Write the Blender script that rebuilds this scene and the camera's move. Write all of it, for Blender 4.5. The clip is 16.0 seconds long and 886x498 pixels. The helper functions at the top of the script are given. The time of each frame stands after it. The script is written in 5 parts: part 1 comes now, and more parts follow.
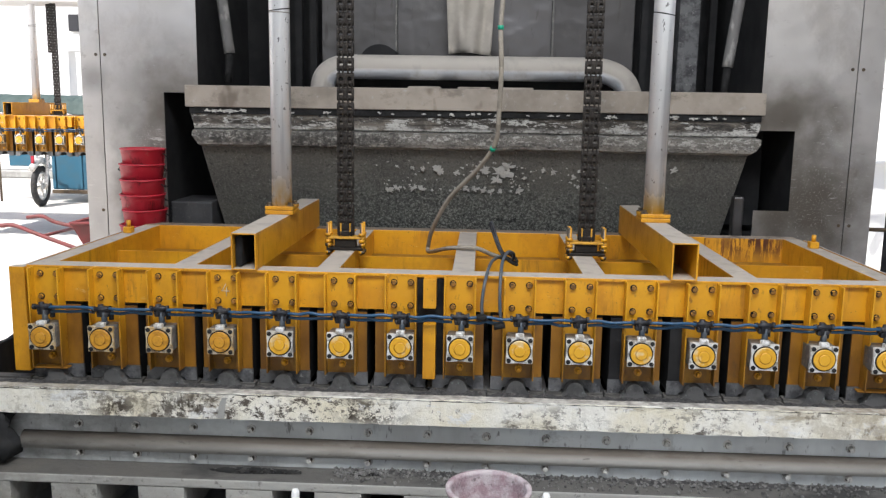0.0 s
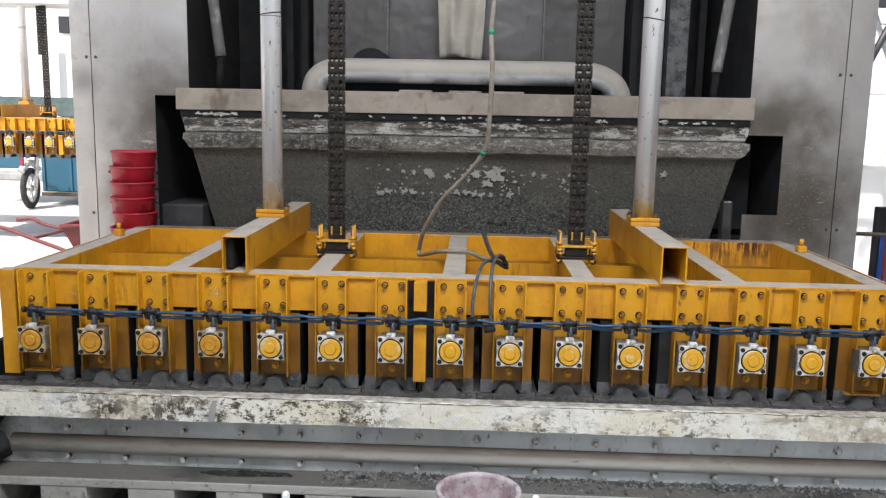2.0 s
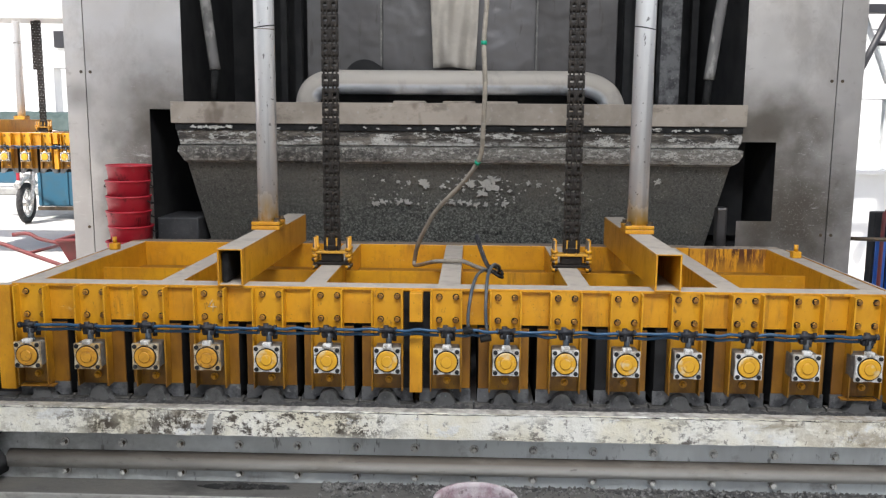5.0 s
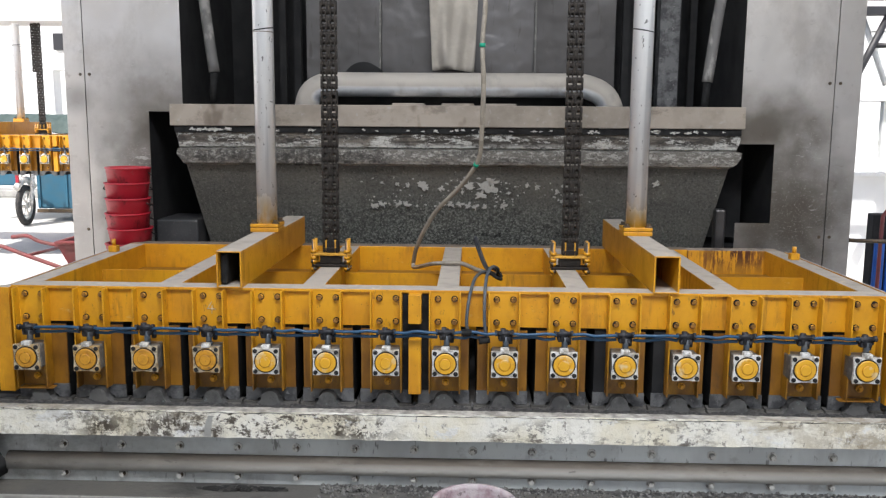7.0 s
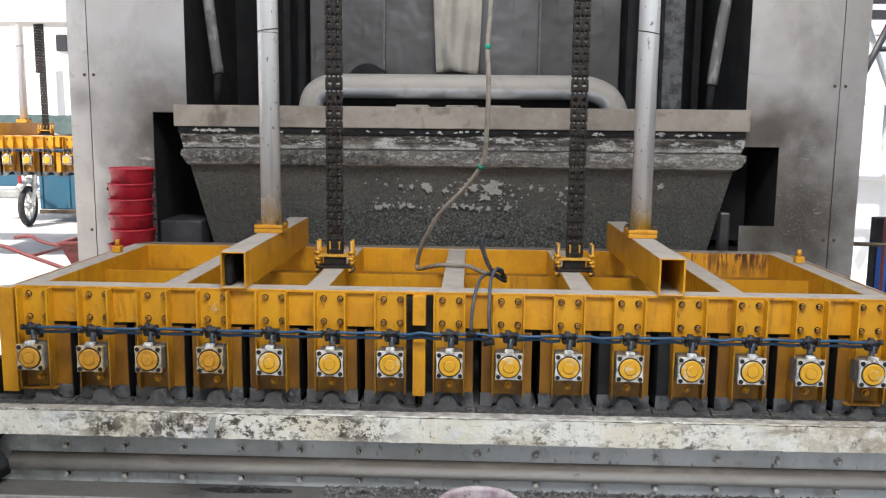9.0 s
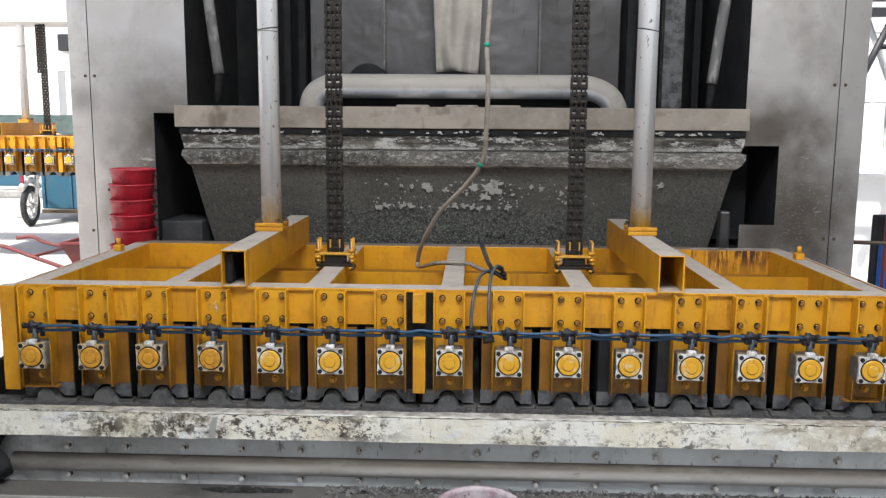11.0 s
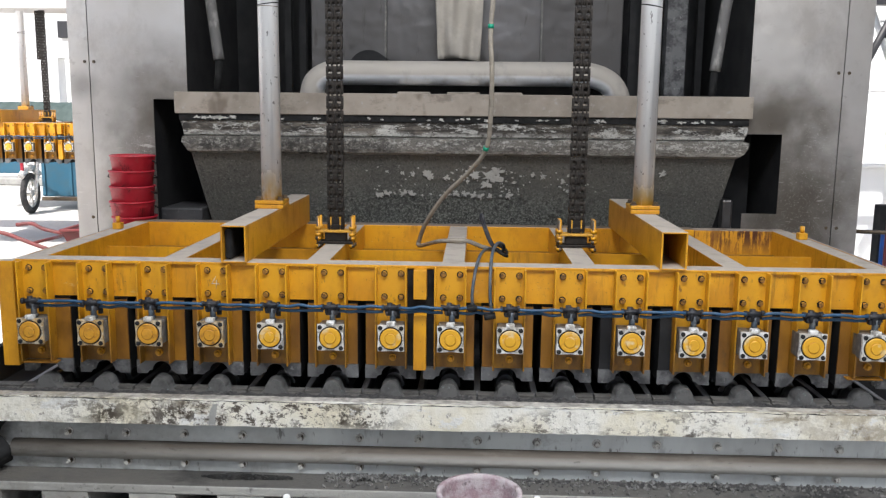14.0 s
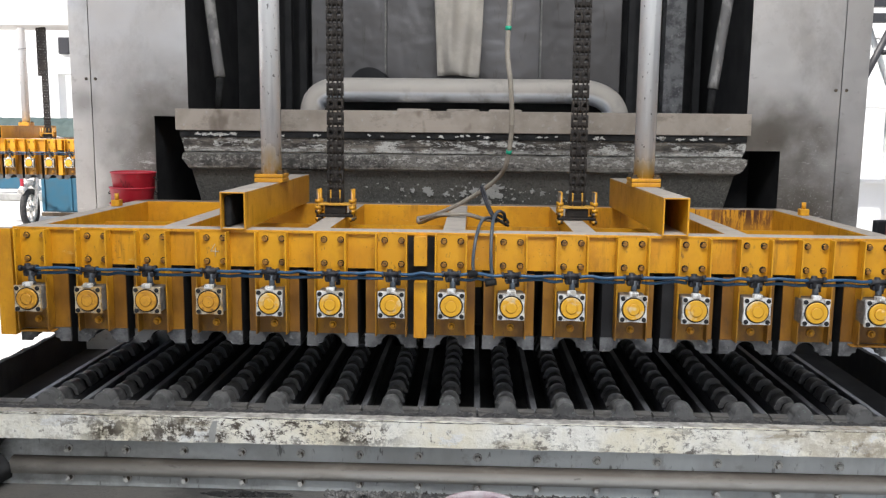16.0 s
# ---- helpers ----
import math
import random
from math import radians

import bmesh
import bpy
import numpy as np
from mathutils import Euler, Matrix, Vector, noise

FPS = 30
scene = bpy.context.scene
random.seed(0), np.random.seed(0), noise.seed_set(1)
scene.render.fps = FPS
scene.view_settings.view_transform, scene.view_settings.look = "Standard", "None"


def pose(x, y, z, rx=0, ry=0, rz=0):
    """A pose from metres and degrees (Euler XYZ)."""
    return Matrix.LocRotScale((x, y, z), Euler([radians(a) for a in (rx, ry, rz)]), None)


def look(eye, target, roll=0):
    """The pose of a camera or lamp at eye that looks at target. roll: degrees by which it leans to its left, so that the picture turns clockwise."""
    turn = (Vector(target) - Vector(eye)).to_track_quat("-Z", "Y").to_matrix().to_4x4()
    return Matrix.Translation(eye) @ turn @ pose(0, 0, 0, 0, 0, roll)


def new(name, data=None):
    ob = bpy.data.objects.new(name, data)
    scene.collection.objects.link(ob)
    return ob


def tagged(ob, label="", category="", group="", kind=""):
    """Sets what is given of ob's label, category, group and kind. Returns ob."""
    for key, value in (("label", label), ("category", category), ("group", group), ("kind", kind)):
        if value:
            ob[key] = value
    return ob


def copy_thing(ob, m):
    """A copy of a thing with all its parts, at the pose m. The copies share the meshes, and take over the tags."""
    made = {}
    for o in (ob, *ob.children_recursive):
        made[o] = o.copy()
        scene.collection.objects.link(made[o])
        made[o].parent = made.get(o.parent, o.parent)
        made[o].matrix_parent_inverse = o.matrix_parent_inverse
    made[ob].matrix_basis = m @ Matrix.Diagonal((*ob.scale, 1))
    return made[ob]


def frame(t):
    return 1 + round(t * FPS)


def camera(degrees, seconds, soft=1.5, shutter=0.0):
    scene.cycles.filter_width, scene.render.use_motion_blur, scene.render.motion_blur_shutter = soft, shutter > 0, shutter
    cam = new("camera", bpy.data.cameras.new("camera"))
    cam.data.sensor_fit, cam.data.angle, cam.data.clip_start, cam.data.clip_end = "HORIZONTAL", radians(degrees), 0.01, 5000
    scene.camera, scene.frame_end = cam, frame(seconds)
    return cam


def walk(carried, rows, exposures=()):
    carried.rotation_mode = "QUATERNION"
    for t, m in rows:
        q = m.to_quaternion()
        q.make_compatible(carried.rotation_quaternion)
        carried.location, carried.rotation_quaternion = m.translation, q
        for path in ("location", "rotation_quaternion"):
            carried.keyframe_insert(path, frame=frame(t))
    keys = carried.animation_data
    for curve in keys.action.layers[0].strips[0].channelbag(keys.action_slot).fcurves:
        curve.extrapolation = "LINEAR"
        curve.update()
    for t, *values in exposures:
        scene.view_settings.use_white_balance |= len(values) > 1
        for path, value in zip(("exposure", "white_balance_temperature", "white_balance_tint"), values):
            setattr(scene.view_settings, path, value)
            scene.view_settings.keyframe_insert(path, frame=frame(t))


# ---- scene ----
cam = camera(55.4, 16.0, soft=1.3)
PATH = [
    (0, (0.077, -2.972, 1.524), (-0.013, -1.001, 1.195), 0.9),
    (0.5, (0.085, -2.976, 1.526), (-0.008, -1.005, 1.2), 0.8),
    (1, (0.083, -2.977, 1.529), (-0.002, -1.005, 1.204), 0.9),
    (1.5, (0.083, -2.983, 1.527), (0.007, -1.011, 1.205), 1.0),
    (2, (0.079, -2.984, 1.526), (0.01, -1.011, 1.205), 1.1),
    (2.5, (0.083, -2.986, 1.529), (0.015, -1.013, 1.211), 0.9),
    (3, (0.085, -2.989, 1.529), (0.02, -1.015, 1.217), 0.7),
    (3.5, (0.086, -2.991, 1.527), (0.023, -1.015, 1.222), 0.7),
    (4, (0.086, -2.99, 1.528), (0.022, -1.014, 1.228), 0.5),
    (6.5, (0.092, -2.993, 1.532), (0.029, -1.016, 1.234), 0.4),
    (7, (0.091, -2.995, 1.531), (0.029, -1.018, 1.237), 0.4),
    (7.5, (0.091, -2.994, 1.532), (0.03, -1.016, 1.239), 0.4),
    (8, (0.088, -2.995, 1.534), (0.026, -1.017, 1.245), 0.4),
    (8.5, (0.087, -2.994, 1.528), (0.021, -1.015, 1.244), 0.5),
    (9, (0.078, -2.989, 1.526), (0.013, -1.011, 1.238), 0.6),
    (11.5, (0.089, -2.997, 1.538), (0.018, -1.02, 1.245), 0.4),
    (12, (0.083, -2.992, 1.53), (0.009, -1.014, 1.239), 0.6),
    (12.5, (0.077, -2.983, 1.53), (0.008, -1.008, 1.227), 0.8),
    (13, (0.08, -2.98, 1.528), (0.013, -1.006, 1.212), 0.8),
    (13.5, (0.083, -2.98, 1.528), (0.014, -1.007, 1.207), 0.8),
    (14, (0.085, -2.982, 1.527), (0.014, -1.009, 1.209), 0.6),
    (14.5, (0.084, -2.988, 1.531), (0.015, -1.014, 1.219), 0.6),
    (15, (0.087, -2.992, 1.534), (0.02, -1.016, 1.231), 0.6),
    (15.5, (0.083, -2.992, 1.53), (0.017, -1.014, 1.239), 0.6),
    (16, (0.081, -2.991, 1.535), (0.012, -1.012, 1.252), 0.6),
]
walk(cam, [(t, look(eye, target, roll)) for t, eye, target, roll in PATH],
     exposures=[(0, 0.44, 6300, 11), (16, 0.44, 6300, 11)])

# ---- light ----
SUN_AZ, SUN_EL = 215.0, 60.0
world = bpy.data.worlds.new("world")
scene.world = world
world.use_nodes = True
wn = world.node_tree.nodes
sky = wn.new("ShaderNodeTexSky")
sky.sky_type = "NISHITA"
sky.sun_disc = False
sky.sun_elevation = radians(SUN_EL)
sky.sun_rotation = radians(SUN_AZ)
sky.dust_density = 4.0
world.node_tree.links.new(sky.outputs[0], wn["Background"].inputs[0])
wn["Background"].inputs[1].default_value = 0.15
sun = new("sun", bpy.data.lights.new("sun", "SUN"))
sun.data.energy = 5.0
sun.data.angle = radians(0.6)
sun.data.color = (1.0, 0.95, 0.88)
_a, _e = radians(SUN_AZ), radians(SUN_EL)
sun.matrix_world = look((math.sin(_a) * 30 * math.cos(_e), math.cos(_a) * 30 * math.cos(_e), 30 * math.sin(_e)), (0, 0, 0))

# Added overhead fill, sized and placed to balance brightness across the machine.
overhead_fill = new("overhead_fill", bpy.data.lights.new("overhead_fill", "AREA"))
overhead_fill.data.shape = "RECTANGLE"
overhead_fill.data.size, overhead_fill.data.size_y = 2.7, 1.9
overhead_fill.data.energy = 246
overhead_fill.data.color = (0.96, 0.98, 1.0)
overhead_fill.matrix_world = look((0.5, -2.9, 5.19), (0.5, -2.9, 0))


# ---- materials ----
class Mat:
    """A node material built from layers of colour, with gloss and relief."""

    def __init__(self, name, colour, rough=0.6, metal=0.0, spec=0.5, coords="Object"):
        self.m = bpy.data.materials.new(name)
        self.m.use_nodes = True
        self.n, self.l = self.m.node_tree.nodes, self.m.node_tree.links
        self.b = self.n["Principled BSDF"]
        tc = self.n.new("ShaderNodeTexCoord")
        oi = self.n.new("ShaderNodeObjectInfo")
        add = self.n.new("ShaderNodeVectorMath")
        add.operation = "ADD"
        mul = self.n.new("ShaderNodeVectorMath")
        mul.operation = "SCALE"
        self.l.new(oi.outputs["Random"], mul.inputs["Scale"])
        mul.inputs[0].default_value = (7.0, 3.0, 5.0)
        self.l.new(tc.outputs[coords], add.inputs[0])
        self.l.new(mul.outputs[0], add.inputs[1])
        self.v = add.outputs[0]
        self.random = oi.outputs["Random"]
        rgb = self.n.new("ShaderNodeRGB")
        rgb.outputs[0].default_value = (*colour, 1)
        self.c = rgb.outputs[0]
        self.r, self.bumps = None, None
        self.b.inputs["Roughness"].default_value = rough
        self.b.inputs["Metallic"].default_value = metal
        self.b.inputs["Specular IOR Level"].default_value = spec

    def noise(self, scale, detail=4.0, rough=0.6, stretch=(1, 1, 1), lo=0.4, hi=0.6, lean=0.0):
        """A mask from noise; lean turns its grain in the upright plane, in degrees."""
        mp = self.n.new("ShaderNodeMapping")
        mp.inputs["Rotation"].default_value = (0, radians(lean), 0)
        mp.inputs["Scale"].default_value = stretch
        self.l.new(self.v, mp.inputs[0])
        t = self.n.new("ShaderNodeTexNoise")
        t.inputs["Scale"].default_value = scale
        t.inputs["Detail"].default_value = detail
        t.inputs["Roughness"].default_value = rough
        self.l.new(mp.outputs[0], t.inputs[0])
        ramp = self.n.new("ShaderNodeMapRange")
        ramp.inputs[1].default_value, ramp.inputs[2].default_value = lo, hi
        self.l.new(t.outputs[0], ramp.inputs[0])
        return ramp.outputs[0]

    def times(self, a, b):
        k = self.n.new("ShaderNodeMath")
        k.operation = "MULTIPLY"
        self.l.new(a, k.inputs[0])
        if isinstance(b, (int, float)):
            k.inputs[1].default_value = b
        else:
            self.l.new(b, k.inputs[1])
        return k.outputs[0]

    def upward(self, lo=0.5, hi=0.9):
        g = self.n.new("ShaderNodeNewGeometry")
        s = self.n.new("ShaderNodeSeparateXYZ")
        self.l.new(g.outputs["Normal"], s.inputs[0])
        ramp = self.n.new("ShaderNodeMapRange")
        ramp.inputs[1].default_value, ramp.inputs[2].default_value = lo, hi
        self.l.new(s.outputs[2], ramp.inputs[0])
        return ramp.outputs[0]

    def height(self, lo, hi):
        """Full at the height lo and none at hi, in the object's own space."""
        tc = self.n.new("ShaderNodeTexCoord")
        sp = self.n.new("ShaderNodeSeparateXYZ")
        self.l.new(tc.outputs["Object"], sp.inputs[0])
        ramp = self.n.new("ShaderNodeMapRange")
        ramp.inputs[1].default_value, ramp.inputs[2].default_value = hi, lo
        self.l.new(sp.outputs[2], ramp.inputs[0])
        return ramp.outputs[0]

    def along(self, lo, hi):
        """Full at lo and none at hi along the object's own length."""
        tc = self.n.new("ShaderNodeTexCoord")
        sp = self.n.new("ShaderNodeSeparateXYZ")
        self.l.new(tc.outputs["Object"], sp.inputs[0])
        ramp = self.n.new("ShaderNodeMapRange")
        ramp.inputs[1].default_value, ramp.inputs[2].default_value = hi, lo
        self.l.new(sp.outputs[0], ramp.inputs[0])
        return ramp.outputs[0]

    def smudge(self, centre, reach, ragged=0.35, scale=6.0):
        """A soft stain round a point of the object's own space, with a ragged rim."""
        tc = self.n.new("ShaderNodeTexCoord")
        t = self.n.new("ShaderNodeTexNoise")
        t.inputs["Scale"].default_value = scale
        t.inputs["Detail"].default_value = 5.0
        self.l.new(tc.outputs["Object"], t.inputs[0])
        mp = self.n.new("ShaderNodeMapping")
        mp.inputs["Location"].default_value = [-c / r for c, r in zip(centre, reach)]
        mp.inputs["Scale"].default_value = [1 / r for r in reach]
        self.l.new(tc.outputs["Object"], mp.inputs[0])
        ln = self.n.new("ShaderNodeVectorMath")
        ln.operation = "LENGTH"
        self.l.new(mp.outputs[0], ln.inputs[0])
        ad = self.n.new("ShaderNodeMath")
        ad.operation = "MULTIPLY_ADD"
        self.l.new(t.outputs[0], ad.inputs[0])
        ad.inputs[1].default_value = -2 * ragged
        self.l.new(ln.outputs["Value"], ad.inputs[2])
        ramp = self.n.new("ShaderNodeMapRange")
        ramp.interpolation_type = "SMOOTHSTEP"
        ramp.inputs[1].default_value, ramp.inputs[2].default_value = 1.0 - ragged, 0.1 - ragged
        self.l.new(ad.outputs[0], ramp.inputs[0])
        return ramp.outputs[0]

    def layer(self, mask, colour, amount=1.0, rough=None):
        mix = self.n.new("ShaderNodeMix")
        mix.data_type = "RGBA"
        f = self.times(mask, amount)
        self.l.new(f, mix.inputs[0])
        self.l.new(self.c, mix.inputs[6])
        mix.inputs[7].default_value = (*colour, 1)
        self.c = mix.outputs[2]
        if rough is not None:
            m2 = self.n.new("ShaderNodeMix")
            self.l.new(f, m2.inputs[0])
            if self.r is None:
                m2.inputs[2].default_value = self.b.inputs["Roughness"].default_value
            else:
                self.l.new(self.r, m2.inputs[2])
            m2.inputs[3].default_value = rough
            self.r = m2.outputs[0]
        return self

    def bump(self, height, strength=0.3, distance=0.003):
        bp = self.n.new("ShaderNodeBump")
        bp.inputs["Strength"].default_value = strength
        bp.inputs["Distance"].default_value = distance
        self.l.new(height, bp.inputs["Height"])
        if self.bumps is not None:
            self.l.new(self.bumps, bp.inputs["Normal"])
        self.bumps = bp.outputs[0]
        return self

    def done(self):
        self.l.new(self.c, self.b.inputs["Base Color"])
        if self.r is not None:
            self.l.new(self.r, self.b.inputs["Roughness"])
        if self.bumps is not None:
            self.l.new(self.bumps, self.b.inputs["Normal"])
        return self.m


def yellow_paint(name, dust, dirt=(0.39, 0.36, 0.32)):
    k = Mat(name, (0.68, 0.325, 0.011), rough=0.38)
    k.layer(k.noise(5, 3), (0.52, 0.22, 0.010), 0.6)
    k.layer(k.noise(22, 6, 0.7, (1, 1, 0.35), 0.58, 0.72), (0.30, 0.13, 0.02), 0.35, 0.6)
    k.layer(k.noise(8, 7, 0.75, (1, 1, 0.6), 0.54, 0.68), (0.40, 0.155, 0.012), 0.5, 0.5)
    k.layer(k.noise(90, 3, 0.6, lo=0.66, hi=0.72), (0.10, 0.055, 0.03), 0.6, 0.7)
    k.layer(k.times(k.noise(40, 5, 0.7, (1, 1, 0.12), 0.52, 0.64), k.noise(3, 4, lo=0.45, hi=0.62)), (0.20, 0.085, 0.012), 0.6, 0.6)
    k.layer(k.noise(3.5, 5, 0.7, lo=0.52, hi=0.68), (0.44, 0.19, 0.012), 0.55, 0.5)
    if dust:
        up = k.upward(0.6, 0.9)
        k.layer(up, dirt, 0.94, 0.9)
        k.layer(k.times(up, k.noise(14, 5, lo=0.5, hi=0.7)), [0.65 * c for c in dirt], 0.6)
    k.layer(k.noise(18, 8, 0.8, (0.6, 0.25, 1.6), 0.62, 0.68), (0.74, 0.55, 0.24), 0.5, 0.6)
    k.bump(k.noise(60, 4, lo=0.2, hi=0.8), 0.12, 0.002)
    return k.done()


YELLOW = yellow_paint("yellow_paint", True)
YELLOW_CLEAN = yellow_paint("yellow_enamel", False)
YELLOW_GRIMY = yellow_paint("grimy_yellow_paint", True, (0.15, 0.13, 0.11))
YELLOW_WORN = yellow_paint("worn_yellow_paint", True, (0.36, 0.33, 0.29))

# Yellow of lower plates and deck: stains plus shade set into a darker base.
_k = Mat("stained_shaded_yellow", (0.29, 0.128, 0.009), rough=0.45)
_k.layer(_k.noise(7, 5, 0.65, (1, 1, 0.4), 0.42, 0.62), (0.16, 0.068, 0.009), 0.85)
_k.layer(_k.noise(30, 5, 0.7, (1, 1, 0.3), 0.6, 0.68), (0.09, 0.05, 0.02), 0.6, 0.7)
STAINED_SHADED_YELLOW = _k.bump(_k.noise(60, 4, lo=0.2, hi=0.8), 0.15, 0.002).done()
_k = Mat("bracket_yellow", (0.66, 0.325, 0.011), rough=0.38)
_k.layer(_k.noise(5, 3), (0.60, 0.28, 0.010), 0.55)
# Browner towards the foot: grime and the shade below the cylinders, painted by height.
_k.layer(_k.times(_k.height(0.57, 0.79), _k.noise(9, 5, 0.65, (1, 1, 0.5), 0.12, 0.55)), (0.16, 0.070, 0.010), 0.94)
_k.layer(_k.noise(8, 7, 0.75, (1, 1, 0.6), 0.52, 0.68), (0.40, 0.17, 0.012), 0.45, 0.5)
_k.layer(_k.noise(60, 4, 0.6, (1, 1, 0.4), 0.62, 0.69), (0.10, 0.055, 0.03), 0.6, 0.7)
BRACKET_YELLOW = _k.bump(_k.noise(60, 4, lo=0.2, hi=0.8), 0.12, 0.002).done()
_k = Mat("chipped_cap_yellow", (0.68, 0.36, 0.022), rough=0.4)
_k.layer(_k.noise(14, 4, lo=0.55, hi=0.62), (0.66, 0.56, 0.36), 0.7)
_k.layer(_k.noise(40, 5, lo=0.6, hi=0.7), (0.42, 0.17, 0.02), 0.6)
CAP_YELLOW = _k.done()
_k = Mat("rust_ring", (0.34, 0.155, 0.02), rough=0.7)
_k.layer(_k.noise(70, 4, lo=0.4, hi=0.6), (0.08, 0.045, 0.018), 0.85)
RUST_RING = _k.done()
_k = Mat("painted_bolt", (0.62, 0.32, 0.03), rough=0.45)
_k.layer(_k.noise(90, 3, lo=0.5, hi=0.65), (0.30, 0.15, 0.04), 0.7)
PAINTED_BOLT = _k.done()
_k = Mat("rusty_yellow_paint", (0.66, 0.31, 0.012), rough=0.5)
_k.layer(_k.noise(6, 5, 0.65, (1, 1, 0.4), 0.45, 0.62), (0.42, 0.18, 0.012), 0.7)
_k.layer(_k.times(_k.noise(44, 7, 0.75, (1, 1, 0.14), 0.46, 0.51), _k.smudge((1.42, 1.21, 0.90), (0.28, 0.4, 0.16), 0.3, 9)), (0.055, 0.014, 0.007), 0.96, 0.8)
_k.layer(_k.times(_k.noise(40, 6, 0.7, (1, 1, 0.14), 0.55, 0.60), _k.noise(3, 3, lo=0.4, hi=0.55)), (0.12, 0.035, 0.012), 0.8, 0.8)
_up = _k.upward(0.6, 0.9)
_k.layer(_up, (0.30, 0.26, 0.225), 0.92, 0.9)
_k.layer(_k.times(_up, _k.noise(9, 6, 0.7, lo=0.46, hi=0.6)), (0.08, 0.055, 0.04), 0.85)
RUSTY_YELLOW = _k.done()

_k = Mat("grey_mould_steel", (0.17, 0.17, 0.172), rough=0.55, metal=0.25)
_k.layer(_k.noise(12, 7, 0.7, lo=0.44, hi=0.58), (0.045, 0.045, 0.047), 0.85)
_k.layer(_k.noise(50, 3, lo=0.62, hi=0.7), (0.32, 0.32, 0.31), 0.6)
GREY_STEEL = _k.bump(_k.noise(80, 4, lo=0.2, hi=0.8), 0.25).done()

_k = Mat("dark_mould_steel", (0.065, 0.065, 0.068), rough=0.5, metal=0.2)
_k.layer(_k.noise(9, 6, lo=0.5, hi=0.68), (0.10, 0.10, 0.10), 0.8, 0.75)
_k.layer(_k.noise(60, 3, lo=0.6, hi=0.7), (0.16, 0.15, 0.14), 0.5)
DARK_STEEL = _k.bump(_k.noise(45, 4, lo=0.2, hi=0.8), 0.4).done()

_k = Mat("scuffed_ridge_steel", (0.125, 0.121, 0.117), rough=0.36, metal=0.35)
_k.layer(_k.noise(16, 5, lo=0.5, hi=0.6), (0.20, 0.195, 0.185), 0.75)
_k.layer(_k.noise(12, 4, lo=0.54, hi=0.64), (0.04, 0.04, 0.041), 0.8)
RIDGE = _k.bump(_k.noise(45, 4, lo=0.2, hi=0.8), 0.4).done()
_k = Mat("cement_grey_cap", (0.14, 0.137, 0.132), rough=0.7, metal=0.15)
_k.layer(_k.noise(16, 6, 0.7, lo=0.46, hi=0.6), (0.075, 0.074, 0.072), 0.8)
_k.layer(_k.noise(50, 4, lo=0.62, hi=0.7), (0.30, 0.37, 0.35), 0.5)
CAP_STEEL = _k.bump(_k.noise(80, 4, lo=0.2, hi=0.8), 0.3).done()
_k = Mat("rubbed_rim_steel", (0.38, 0.37, 0.36), rough=0.35, metal=0.5)
_k.layer(_k.noise(20, 5, lo=0.42, hi=0.56), (0.07, 0.068, 0.066), 0.85)
RIM_STEEL = _k.done()
_k = Mat("dusty_edge_steel", (0.125, 0.118, 0.108), rough=0.8, metal=0.1)
_k.layer(_k.noise(12, 6, lo=0.45, hi=0.62), (0.07, 0.066, 0.06), 0.8)
_k.layer(_k.noise(55, 4, lo=0.6, hi=0.68), (0.05, 0.048, 0.045), 0.7)
EDGE_STEEL = _k.bump(_k.noise(60, 5, lo=0.2, hi=0.8), 0.5).done()
_k = Mat("worn_rail_steel", (0.24, 0.24, 0.245), rough=0.42, metal=0.5)
_k.layer(_k.noise(14, 5, stretch=(1, 0.3, 1), lo=0.45, hi=0.62), (0.04, 0.04, 0.042), 0.85)
_k.layer(_k.noise(60, 4, lo=0.62, hi=0.68), (0.30, 0.30, 0.29), 0.6)
RAIL_STEEL = _k.bump(_k.noise(45, 4, lo=0.2, hi=0.8), 0.4).done()
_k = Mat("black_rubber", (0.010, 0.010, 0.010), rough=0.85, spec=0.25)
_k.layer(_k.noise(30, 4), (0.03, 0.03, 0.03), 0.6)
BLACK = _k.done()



def sheet_metal(name, smudges, flecks):
    """Thin galvanised sheet: clouded zinc, dark brown smudges round the recess, cement flecks and scratches low down.
    """
    k = Mat(name, (0.60, 0.575, 0.555), rough=0.30, metal=0.88)
    k.layer(k.noise(1.3, 4, lo=0.40, hi=0.64), (0.50, 0.47, 0.445), 0.75, 0.42)
    k.layer(k.noise(3.4, 7, 0.7, (1, 1, 0.7), 0.52, 0.68), (0.33, 0.295, 0.265), 0.45, 0.5)
    k.layer(k.noise(9, 6, 0.7, (1, 1, 1.6), 0.62, 0.70, 35), (0.36, 0.33, 0.31), 0.5, 0.5)
    for centre, reach, amount in smudges:
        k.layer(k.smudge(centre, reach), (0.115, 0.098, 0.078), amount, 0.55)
    for centre, reach, amount in flecks:
        low = k.smudge(centre, reach, 0.4, 8)
        k.layer(k.times(low, k.noise(85, 8, 0.85, lo=0.57, hi=0.605)), (0.74, 0.72, 0.68), amount, 0.85)
        k.layer(k.times(k.times(low, k.noise(7, 3, lo=0.42, hi=0.6)), k.noise(30, 5, 0.75, (0.3, 1, 2.2), 0.60, 0.64, 42)), (0.80, 0.78, 0.74), amount, 0.85)
    k.layer(k.noise(60, 4, 0.7, (0.3, 1, 2.0), 0.68, 0.72, 15), (0.75, 0.74, 0.72), 0.4, 0.7)
    k.bump(k.noise(1.7, 3, lo=0.2, hi=0.8), 0.45, 0.03)
